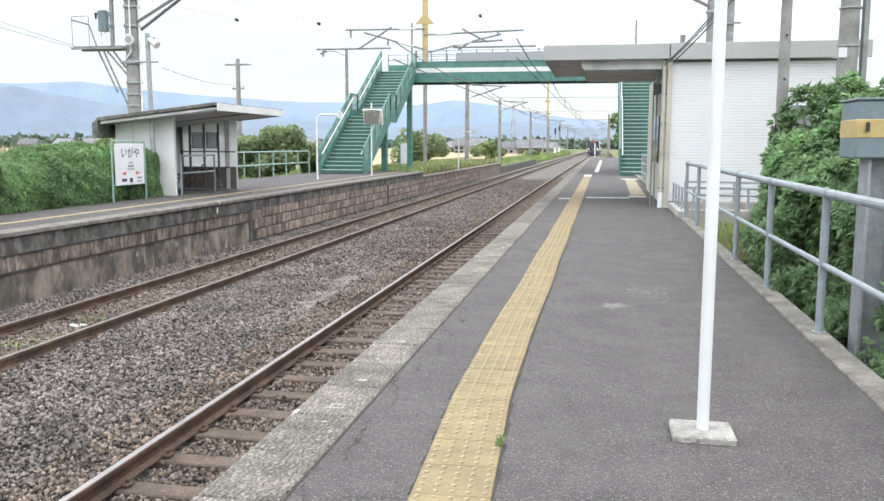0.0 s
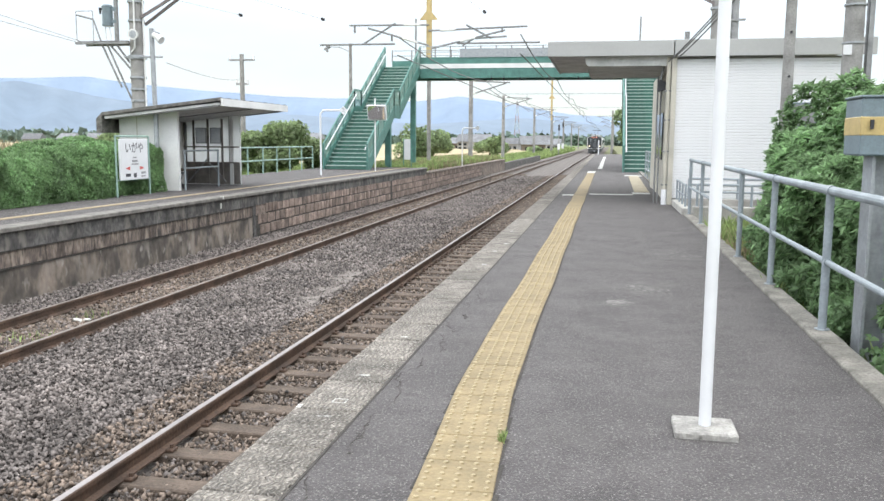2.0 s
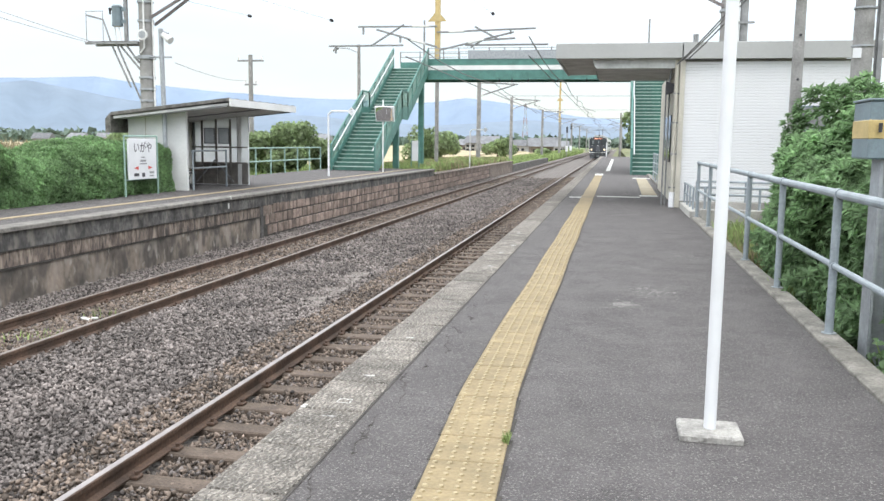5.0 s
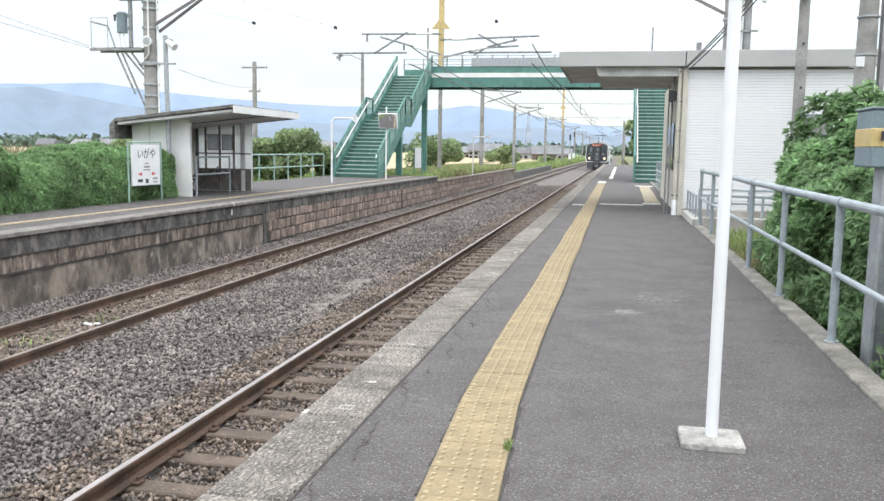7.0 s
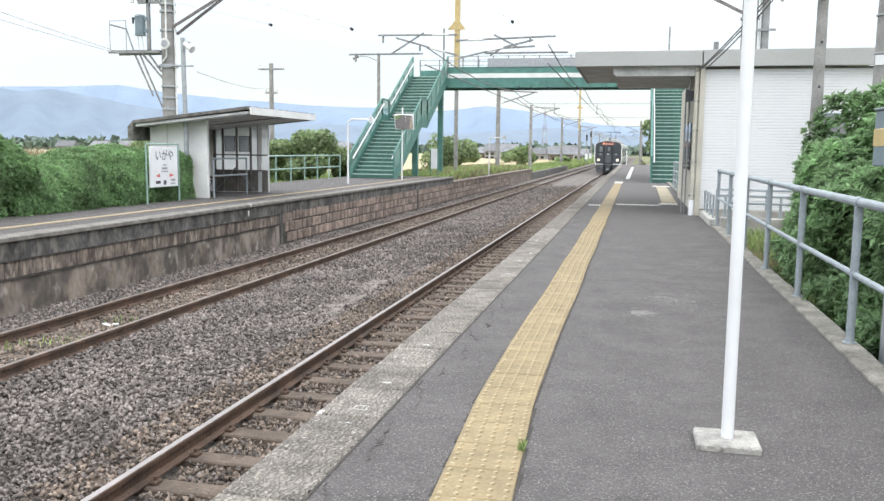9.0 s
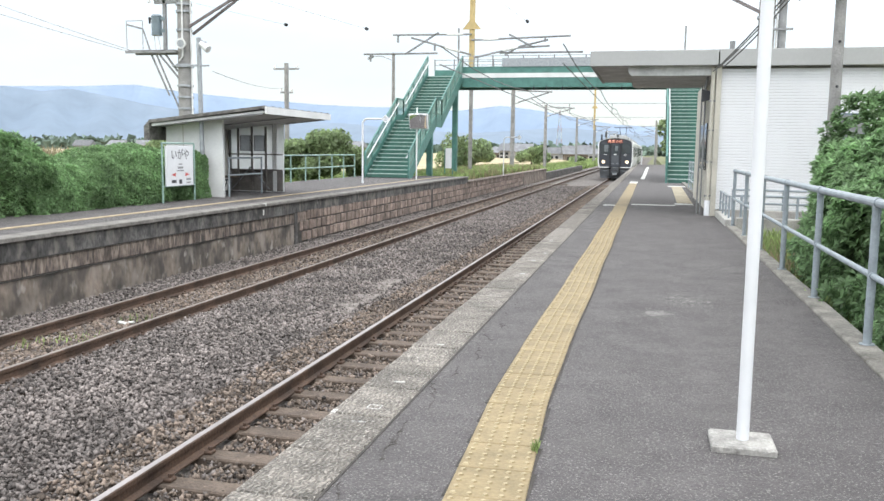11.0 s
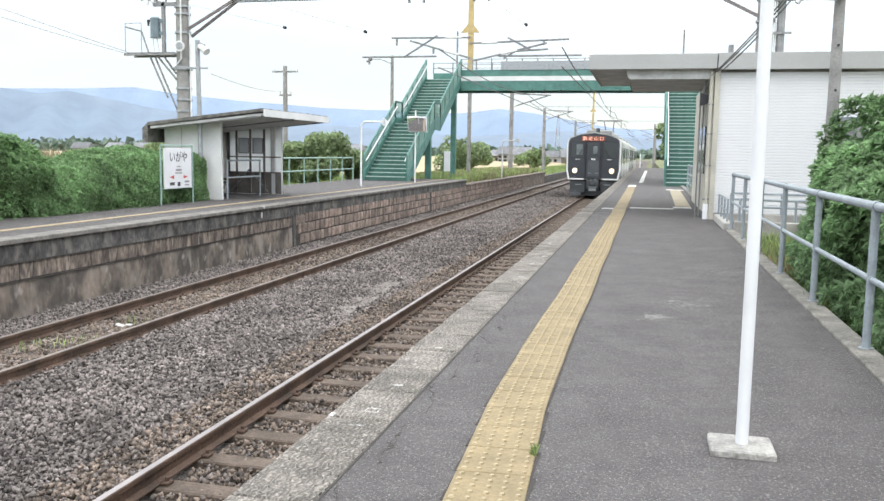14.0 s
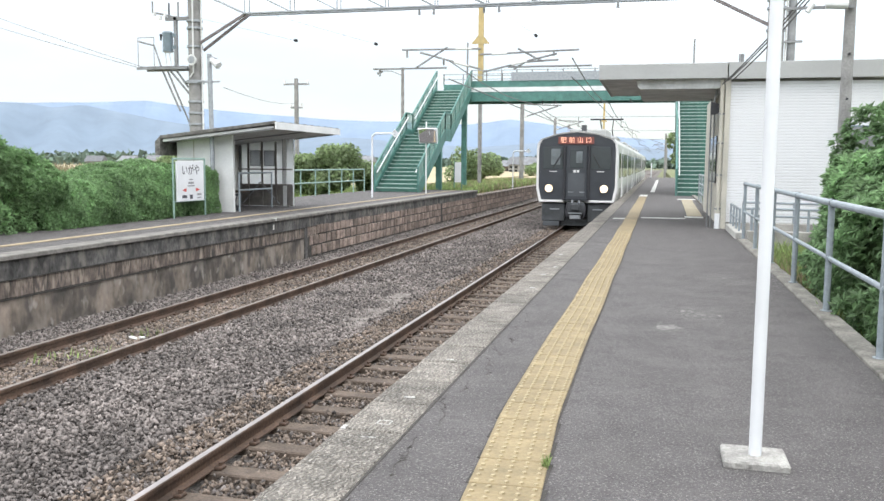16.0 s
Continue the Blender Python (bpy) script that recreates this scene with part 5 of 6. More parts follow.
    part("white_conduit", bm, WHITE_STEEL, ga, "white cable conduit up the mast")
    bm = rod(B(), (-16.47, y, 4.08), (-16.47, y, 4.2), 0.31, seg=20)
    rod(bm, (-16.85, y - 0.2, 4.14), (-15.9, y - 0.2, 4.14), 0.035, seg=6)
    part("pole_clamp", bm, GALV, ga)
    for z in (5.02, 5.98):
        part("side_arm", box(B(), 3.28, 3.84, y - 0.18, y - 0.12, z - 0.03, z + 0.03), POLE_STEEL, ga)
    # small insulators under the beam
    for xx in (-8.1, -7.6, -5.9, -5.4, -1.6):
        bm = rod(B(), (xx, y, 6.22), (xx, y, 6.42), 0.05, 0.03, seg=8)
        part("insulator", bm, POLE_STEEL, ga, "small grey insulator")
    return ga


gantry()


def lamp_pole():
    lp = empty("platform_lamp", "slim grey lamp pole beside the shelter", "street lamp")
    bm = B()
    rod(bm, (-11.42, 20.2, -0.5), (-11.48, 20.2, 4.05), 0.06, seg=10)
    part("pole", bm, GALV, lp)
    bm = B()
    rod(bm, (-11.48, 20.2, 4.0), (-11.25, 20.15, 3.92), 0.025, seg=6)
    part("arm", bm, GALV, lp)
    bm = B()
    rod(bm, (-11.4, 20.15, 3.9), (-11.16, 20.1, 3.74), 0.06, 0.1, seg=12)
    part("lamp_head", bm, WHITE_STEEL, lp)
    bm = B()
    rod(bm, (-11.64, 20.2, 3.35), (-11.2, 20.2, 3.35), 0.022, seg=6)
    part("crossarm", bm, GALV, lp)


lamp_pole()


def utility_pole(x, y, zt, zb=-1.4, r=0.15, arms=((0.6, 1.3), (1.6, 0.9)), material=None, name="utility_pole", label="grey concrete utility pole with crossarms"):
    up = empty(name, label, "pole", group="utility poles along the line")
    bm = B()
    rod(bm, (x, y, zb), (x, y, zt), r * 1.15, r * 0.85, seg=12)
    part("pole", bm, material or POLE_CONC, up)
    for d, w in arms:
        bm = B()
        box(bm, x - w, x + w, y - 0.05, y + 0.05, zt - d - 0.05, zt - d + 0.05)
        part("crossarm", bm, POLE_STEEL, up)
        for s in (-0.9, 0, 0.9):
            bm = B()
            rod(bm, (x + s * w, y, zt - d), (x + s * w, y, zt - d + 0.25), 0.06, seg=6)
            part("insulator", bm, WHITE_STEEL, up)
    return up


utility_pole(-22.4, 50, 6.5, arms=((0.35, 0.85), (1.8, 0.4)))
lit = utility_pole(-18.5, 60, 8.2, r=0.13, arms=(), label="slim grey pole with a curved lamp arm")
bm = B()
rod(bm, (-18.5, 60, 7.6), (-19.3, 60, 7.95), 0.035, seg=6)
rod(bm, (-19.3, 60, 7.95), (-20.2, 60, 8.0), 0.035, seg=6)
part("lamp_arm", bm, GALV, lit)
part("lamp_head", rod(B(), (-20.05, 60, 8.0), (-20.45, 60, 7.8), 0.12, 0.09, seg=8), POLE_STEEL, lit)
thin = utility_pole(2.47, 14.0, 4.6, zb=-1, r=0.085, arms=(), label="thin grey concrete pole behind the ramp")
part("crossarm", box(B(), 1.58, 2.5, 13.86, 13.9, 3.6, 3.64), POLE_STEEL, thin)
part("insulator", rod(B(), (2.1, 13.85, 3.66), (2.4, 13.85, 3.64), 0.065, seg=10), WHITE_STEEL, thin, "white porcelain insulator")
part("insulator", rod(B(), (1.86, 13.88, 3.56), (1.94, 13.88, 3.68), 0.04, seg=8), WHITE_STEEL, thin, "white porcelain insulator")
for zb in (2.3, 2.95):
    part("bolt", rod(B(), (2.47, 13.93, zb), (2.47, 13.9, zb), 0.02, seg=8), DARK, thin)
big = utility_pole(4.03, 16.6, 6, zb=-1, r=0.175, arms=(), name="concrete_mast", label="thick grey concrete mast with steel bands")
bm = B()
box(bm, 4.25, 4.33, 16.5, 16.7, -1, 6)
part("cable_duct", bm, POLE_STEEL, big)
bm = B()
box(bm, 3.83, 3.97, 16.41, 16.43, 2.85, 3.02)
part("plate", bm, WHITE, big, "small white plate")
for z in (2.4, 3.05, 3.7):
    bm = B()
    rod(bm, (4.03, 16.6, z), (4.03, 16.6, z + 0.03), 0.19, seg=16)
    part("steel_band", bm, GALV, big)


def line_mast(x, y, zt, side, reach, group="catenary masts along the line"):
    """A catenary mast with a cantilever bracket reaching over the track."""
    ma = empty("catenary_mast", "grey concrete catenary mast with bracket arm", "mast", group=group)
    bm = B()
    rod(bm, (x, y, -1.4), (x, y, zt), 0.2, 0.16, seg=12)
    part("mast", bm, POLE_CONC, ma)
    xe = x + side * reach
    bm = B()
    rod(bm, (x, y, 5.1), (xe, y, 6.0), 0.055, seg=6)
    rod(bm, (x, y, 6.2), (xe + side * 0.3, y, 6.05), 0.055, seg=6)
    rod(bm, (x + side * reach * 0.5, y, 5.55), (xe, y, 4.6), 0.03, seg=6)
    part("bracket", bm, POLE_STEEL, ma)
    for za, zb in ((6.2, 6.18), (5.1, 5.22)):
        part("insulator", rod(B(), (x, y, za), (x + side * 0.4, y, zb), 0.08, seg=8), WHITE_STEEL, ma)
    return ma


for i, y in enumerate((70, 96, 130, 170, 210, 250, 300)):
    line_mast((-11.8 if y == 96 else -11.3) + track_shift(y), y, 6.4 if i else 6.6, 1, 2.9)
for i, y in enumerate((165, 205, 250)):
    line_mast(0.1 + track_shift(y) * 1.5, y, 7.2, -1, 2.6)


def far_portal(y, xa, xb, z):
    """A light cross beam between far masts, with hangers."""
    fp = empty("cross_wire", "thin grey cross wire with hangers over distant tracks", "wire support", group="cross wires along the line")
    bm = B()
    rod(bm, (xa, y, z), (xb, y, z), 0.03, seg=5)
    part("beam", bm, GALV, fp)
    for x in (TRACK_A, TRACK_B):
        bm = B()
        rod(bm, (x - 0.9, y, z), (x - 0.9, y, z - 1.0), 0.035, seg=5)
        rod(bm, (x - 0.9, y, z - 0.9), (x + 0.9, y, z - 1.5), 0.025, seg=5)
        part("hanger", bm, POLE_STEEL, fp)


for y in (84, 118, 158, 205, 260):
    s = track_shift(y)
    far_portal(y, -11.2 + s, 1.2 + s, 5.9)


def yellow_tower(x, y, zt, s=1.0):
    yt = empty("marker_mast", "tall mustard-yellow mast with triangular gusset", "mast")
    bm = B()
    rod(bm, (x, y, -1.4), (x, y, 5.2), 0.13, seg=10)
    part("lower_shaft", bm, POLE_CONC, yt)
    bm = B()
    box(bm, x - 0.16, x + 0.16, y - 0.16, y + 0.16, 5.2, zt)
    part("upper_shaft", bm, TOWER_YELLOW, yt)
    bm = B()
    prism(bm, [(x - 0.62 * s, 9.0), (x + 0.62 * s, 9.0), (x, 9.0 + 0.75 * s)], y - 0.2, y - 0.17)
    part("gusset", bm, TOWER_YELLOW, yt)
    return yt


yellow_tower(-11.66, 55.0, 11.5)
yellow_tower(-10.2, 157.0, 12.5)


def wire_brackets():
    """Light brackets with insulators that reach from the yellow mast to both sides."""
    wb = empty("wire_bracket", "thin grey wire brackets with pale insulators", "wire support")
    y = 54.8

    def pipe(name, a, b, r, m):
        part(name, rod(B(), (a[0], y, a[1]), (b[0], y, b[1]), r, seg=6), m, wb)
    for a, b in (((-16.95, 8.75), (-11.66, 8.7)), ((-15.7, 8.55), (-11.66, 7.4)), ((-16.1, 7.5), (-13.85, 8.85)), ((-18.97, 7.53), (-13.9, 7.53)), ((-11.66, 8.33), (-5.3, 8.5)), ((-11.5, 7.2), (-6.7, 8.28)), ((-9.2, 8.65), (-7.6, 7.8)), ((-9.45, 7.35), (-8.7, 7.8)), ((-8.7, 7.8), (-6.6, 7.9)), ((-12.5, 6.0), (-12.5, 9.1)), ((-9.8, 7.5), (-4.5, 7.5)), ((-6.9, 8.42), (-6.9, 8.15))):
        pipe("bracket_tube", a, b, 0.06, POLE_STEEL)
    for a, b in (((-13.3, 8.73), (-12.2, 8.71)), ((-13.4, 7.9), (-12.4, 7.6)), ((-10.9, 8.34), (-9.9, 8.37)), ((-9.6, 7.63), (-8.6, 7.85))):
        pipe("insulator", a, b, 0.085, WHITE_STEEL)
    for x, z in ((-16.6, 8.5), (-18.5, 7.3), (-14.1, 7.95)):
        pipe("wire_clamp", (x, z - 0.25), (x, z + 0.2), 0.07, POLE_STEEL)
    return wb


wire_brackets()


def wires():
    """Contact and messenger wires above both tracks, and feeders."""
    for cx in (TRACK_A, TRACK_B):
        for z, sag in ((4.1, 0.0), (4.7, 0.3)):
            wi = B()
            ys = [28, 48.9, 70, 96, 130, 170, 210, 250, 300]
            pts = []
            for a, b in zip(ys, ys[1:]):
                for f in (0, 0.25, 0.5, 0.75):
                    ya = a + (b - a) * f
                    pts.append(Vector((cx + track_shift(ya), ya, z - 4 * sag * f * (1 - f))))
            tube(wi, pts, 0.022, 4)
            tagged(part("overhead_wire", wi, WIRE), "thin dark overhead line above the track", "wire", group="overhead wires")
    spans = [((-36.0, 28, 10.75), (-18.65, 28, 4.72)), ((-36.0, 28, 9.85), (-18.65, 28, 4.66)), ((-11.1, 20.2, 3.2), (-22.4, 50, 5.0)), ((1.12, 18.54, 3.02), (2.4, 14.0, 4.5)), ((1.2, 18.54, 3.02), (2.4, 14.0, 4.42)), ((1.02, 18.54, 2.95), (2.4, 14.0, 4.58))]
    for a, b in spans:
        wi = B()
        a, b = Vector(a), Vector(b)
        sag = 0.2 if (b - a).length > 12 else 0.1
        pts = [a.lerp(b, k / 10) - Vector((0, 0, 4 * sag * (k / 10) * (1 - k / 10))) for k in range(11)]
        tube(wi, pts, 0.008 if a.x < -5 else 0.013)
        tagged(part("cable", wi, WIRE), "thin cable slung between the masts", "wire", group="slung cables")


wires()


def line_insulator(x, y, z):
    """A ribbed insulator on a thin feeder line that runs along the track."""
    li = empty("line_insulator", "small dark insulator on a thin feeder line", "insulator", group="feeder line insulators")
    bm = B()
    for k in range(4):
        rod(bm, (x, y - 0.12 + k * 0.06, z), (x, y - 0.07 + k * 0.06, z), 0.075, 0.045, seg=10)
    part("ribs", bm, DARK, li)
    bm = rod(B(), (x, 28, z - 0.55), (x, y, z), 0.005, seg=4)
    part("line", bm, WIRE, li)
    return li


for q in ((-13.72, 40, 7.04), (-5.91, 40, 7.22), (-17.92, 40, 7.32)):
    line_insulator(*q)
bm = B()
rod(bm, (1.47, 49.5, 5.5), (1.47, 49.5, 8.2), 0.05, seg=6)
tagged(part("antenna_mast", bm, POLE_STEEL), "thin dark antenna rod on the footbridge", "antenna")


# ---- train ----
def train():
    tr = empty("train", "white and black electric train with lit headlamps", "train")
    HW = 1.455

    def outline(k=1.0, base=0.98):
        pts = [(-HW * k + 0.11, base), (-HW * k, 1.5), (-HW * k, 2.9), (-HW * k + 0.03, 3.12), (-HW * k + 0.14, 3.28), (-0.75 * k, 3.47), (0, 3.56)]
        return pts + [(-x, z) for x, z in pts[-2::-1]]
    # white mask ring around the front, then the black face set back in it
    o, i = outline(), [(x * 0.945, 1.06 + (z - 0.98) * 0.955) for x, z in outline()]
    bm = B()
    f1 = [bm.verts.new((x, 0.0, z)) for x, z in o]
    f2 = [bm.verts.new((x, 0.03, z)) for x, z in i]
    f3 = [bm.verts.new((x, 0.5, z)) for x, z in o]
    n = len(o)
    for k in range(n):
        j = (k + 1) % n
        if k < n - 1:
            bm.faces.new((f1[k], f1[j], f2[j], f2[k]))
        bm.faces.new((f1[k], f3[k], f3[j], f1[j]))
    bmesh.ops.recalc_face_normals(bm, faces=bm.faces[:])
    part("front_surround", bm, TRAIN_WHITE, tr, "white frame around the cab front")
    bm = B()
    face = [bm.verts.new((x, 0.035, z)) for x, z in i]
    bm.faces.new(face)
    part("cab_face", bm, TRAIN_BLACK, tr, "glossy black cab front")
    for s in (-1, 1):
        bm = B()
        box(bm, min(s * 0.48, s * 1.3), max(s * 0.48, s * 1.3), -0.02, 0.05, 1.0, 1.08, 0.01)
        part("lower_trim", bm, TRAIN_WHITE, tr, "white lower trim bar")
        bm = B()
        box(bm, min(s * 0.5, s * 1.22), max(s * 0.5, s * 1.22), 0.015, 0.045, 2.2, 3.0, 0.01)
        part("windscreen", bm, TRAIN_GLASS, tr, "dark windscreen pane")
        bm = B()
        rod(bm, (s * 0.99, 0.05, 1.5), (s * 0.99, -0.02, 1.5), 0.185, seg=20)
        hl = part("headlamp_housing", bm, TRAIN_BLACK, tr)
        bm = B()
        rod(bm, (s * 0.99, 0.0, 1.5), (s * 0.99, -0.035, 1.5), 0.14, seg=20)
        part("headlamp", bm, HEADLIGHT, hl, "bright warm headlamp lens")
        bm = B()
        rod(bm, (s * 0.85, 0.0, 2.25), (s * 0.55, -0.02, 2.75), 0.015, seg=6)
        part("wiper", bm, DARK, tr)
        bm = B()
        box(bm, min(s * 0.4, s * 1.25), max(s * 0.4, s * 1.25), 0.1, 0.5, 0.3, 0.96, 0.03)
        part("skirt", bm, TRAIN_GREY, tr, "dark grey front skirt")
        bm = B()
        box(bm, min(s * 0.6, s * 0.95), max(s * 0.6, s * 0.95), 0.07, 0.1, 0.72, 0.76)
        part("step_bar", bm, GALV, tr)
        bm = B()
        box(bm, s * 0.85 - 0.13, s * 0.85 + 0.13, 0.01, 0.034, 2.1, 2.13)
        part("white_lettering_bar", bm, TRAIN_WHITE, tr)
    bm = B()
    box(bm, -0.38, 0.38, -0.01, 0.05, 1.1, 3.06, 0.015)
    door = part("cab_door", bm, TRAIN_BLACK, tr, "black gangway door")
    bm = B()
    box(bm, -0.24, 0.24, -0.018, -0.008, 2.25, 2.9, 0.004)
    part("door_window", bm, TRAIN_GLASS, door)
    bm = B()
    box(bm, -0.3, 0.3, -0.02, -0.008, 1.22, 2.06, 0.01)
    part("door_panel", bm, TRAIN_PANEL, door, "dark grey lower door panel")
    for x in (-0.2, 0.2):
        part("door_handle", box(B(), x - 0.09, x + 0.09, -0.03, -0.021, 1.36, 1.385), GALV, door, "small bright handle bar")
    for x in (-0.44, 0.44):
        part("door_pillar", box(B(), x - 0.035, x + 0.035, -0.03, 0.03, 1.1, 3.05, 0.01), DARK, tr, "black door pillar")
    # added plates on the glass imitate its paler patches of reflection and interior
    part("pane_sheen_plate", box(B(), -0.93, -0.6, 0.008, 0.014, 2.36, 2.93), TRAIN_PANE_SHEEN, tr, "grey plate on the windscreen, painted for reflection and cab interior")
    part("pane_sheen_plate", box(B(), -0.02, 0.2, -0.022, -0.0185, 2.42, 2.84), TRAIN_PANE_SHEEN, door, "grey plate on the door window, painted for reflection and interior")
    bm = B()
    for x in (-0.07, 0.05):
        box(bm, x - 0.045, x + 0.045, -0.026, -0.02, 2.08, 2.17)
    part("emblem", bm, TRAIN_WHITE, door, "small white emblem")
    bm = B()
    box(bm, -0.68, 0.6, -0.02, 0.03, 3.1, 3.36, 0.01)
    led = part("destination_display", bm, LED, tr, "lit red destination display")
    for k, ch in enumerate("肥前山口"):
        lettering(ch, 0.225, LED_CHAR, led, Matrix.Translation((-0.49 + 0.3 * k, -0.024, 3.23)) @ pose(0, 0, 0, 90), "lit_glyph")
    bm = B()
    box(bm, -0.32, 0.32, -0.05, 0.3, 0.62, 1.0, 0.02)
    box(bm, -0.16, 0.16, -0.3, 0.1, 0.72, 0.96, 0.03)
    cp = part("coupler", bm, TRAIN_GREY, tr, "dark coupler block")
    bm = B()
    for x in (-0.12, 0.12):
        rod(bm, (x, -0.02, 0.98), (x, -0.02, 1.08), 0.05, seg=8)
    box(bm, -0.2, 0.2, -0.2, -0.1, 0.4, 0.55, 0.02)
    part("coupler_head", bm, GALV, cp)
    for sx in (-1, 1):
        bm = B()
        hose = [(0.3, 0.0, 0.92), (0.34, -0.12, 0.7), (0.3, -0.16, 0.5), (0.22, -0.1, 0.42)]
        for a, b in zip(hose, hose[1:]):
            rod(bm, (sx * a[0], a[1], a[2]), (sx * b[0], b[1], b[2]), 0.03, seg=8)
        part("air_hose", bm, DARK, cp, "black rubber air hose")
        part("skirt_foot", box(B(), min(sx * 0.6, sx * 1.2), max(sx * 0.6, sx * 1.2), 0.08, 0.4, 0.12, 0.3, 0.02), TRAIN_PANEL, tr, "grey lower skirt plate")
    part("coupler_bar", box(B(), -0.24, 0.24, -0.24, -0.2, 0.6, 0.64), GALV, cp)
    bm = B()
    box(bm, -1.1, 1.1, 0.3, 0.5, 0.12, 0.4, 0.02)
    part("plough", bm, TRAIN_GREY, tr)
    bm = B()
    rod(bm, (0.1, 1.6, 3.52), (0.1, 1.6, 3.85), 0.1, seg=8)
    part("whistle", bm, TRAIN_GREY, tr)
    # cars
    for c in range(3):
        y0 = 0.5 + c * 20.0 if c == 0 else c * 20.0 + 0.3
        y1 = c * 20.0 + 19.7
        bm = prism(B(), outline(), y0, y1)
        car = part("car_body", bm, TRAIN_SILVER, tr, "white-silver car body")
        bm = B()
        prism(bm, [(-1.2, 3.3), (-0.65, 3.53), (0, 3.6), (0.65, 3.53), (1.2, 3.3)], y0 + 0.02, y1 - 0.02)
        part("roof", bm, TRAIN_GREY if c else GREY_FASCIA, car, "grey car roof")
        for k in range(2):
            bm = B()
            box(bm, -0.75, 0.75, y0 + 4 + k * 9, y0 + 7.5 + k * 9, 3.5, 3.82, 0.05)
            part("air_conditioner", bm, GREY_FASCIA, car)
        for side in (-1, 1):
            xs = (HW - 0.004, HW + 0.006)
            a, b = (xs[0], xs[1]) if side > 0 else (-xs[1], -xs[0])
            base = c * 20.0
            for d in (3.0, 9.35, 15.7):
                bm = B()
                box(bm, a, b + (0.004 if side > 0 else 0), base + d, base + d + 1.3, 1.05, 3.0)
                dr = part("side_door", bm, TRAIN_BLACK if c % 2 else TRAIN_WHITE, car)
                bm = B()
                for q in (0.12, 0.72):
                    box(bm, a + side * 0.01, b + side * 0.01, base + d + q, base + d + q + 0.46, 1.9, 2.8)
                part("door_glass", bm, GLASS_DK, dr)
            for w0, w1 in ((1.1, 2.6), (4.8, 6.8), (7.0, 8.9), (11.1, 13.1), (13.3, 15.2), (17.4, 18.9)):
                bm = B()
                box(bm, a, b, base + w0, base + w1, 1.85, 2.8)
                part("side_window", bm, GLASS_DK, car)
        bm = B()
        box(bm, -1.2, 1.2, y0 + 1, y1 - 1, 0.35, 0.98, 0.03)
        part("underframe", bm, TRAIN_GREY, car)
        for yb in (c * 20 + 3.2, c * 20 + 16.8):
            bm = B()
            for dy in (-1.05, 1.05):
                for x in (-0.56, 0.56):
                    rod(bm, (x - 0.06, yb + dy, 0.51), (x + 0.06, yb + dy, 0.51), 0.43, seg=20)
            box(bm, -0.9, 0.9, yb - 1.5, yb + 1.5, 0.4, 0.65)
            part("bogie", bm, TRAIN_GREY, car)
    # pantograph
    bm = B()
    for s in (-0.45, 0.45):
        rod(bm, (s, 16.6, 3.65), (s * 0.6, 17.6, 4.2), 0.035, seg=6)
        rod(bm, (s * 0.6, 17.6, 4.2), (s * 0.8, 16.9, 4.83), 0.03, seg=6)
    rod(bm, (-0.9, 16.9, 4.85), (0.9, 16.9, 4.85), 0.04, seg=6)
    rod(bm, (-0.55, 16.6, 3.66), (0.55, 16.6, 3.66), 0.05, seg=6)
    part("pantograph", bm, DARK, tr, "dark raised pantograph")
    for o in tr.children:
        o.location.z -= 0.08
    return tr


TRAIN = train()


# ---- plants ----
def shell_points(n, rng, x0, x1, y0, y1, z0, top, wob=0.25, f=0.9, side=0):
    """Points on a lumpy hedge body: its top and faces, with normals."""
    u = rng.random(n)
    y = rng.uniform(y0, y1, n)
    cx, hw = (x0 + x1) / 2, (x1 - x0) / 2
    a = np.pi * u
    if side:
        a = np.where(rng.random(n) < 0.55, np.pi * rng.random(n) * 0.5, a) if side > 0 else np.where(rng.random(n) < 0.55, np.pi * (0.5 + 0.5 * rng.random(n)), a)
    c, s = np.cos(a), np.sin(a)
    sq = 0.6
    px = np.sign(c) * np.abs(c) ** sq
    pz = np.abs(s) ** sq
    tops = np.array([top(q) for q in y])
    p = np.stack([cx + hw * px, y, z0 + (tops - z0) * pz], 1)
    nn = np.stack([c, np.zeros(n), s], 1)
    d = fbm(p, f, 3) * wob + fbm(p + 31.7, f * 3.5, 2) * wob * 0.45
    p = p + nn * d[:, None] - nn * (rng.random(n) ** 2 * 0.22)[:, None]
    return p, nn


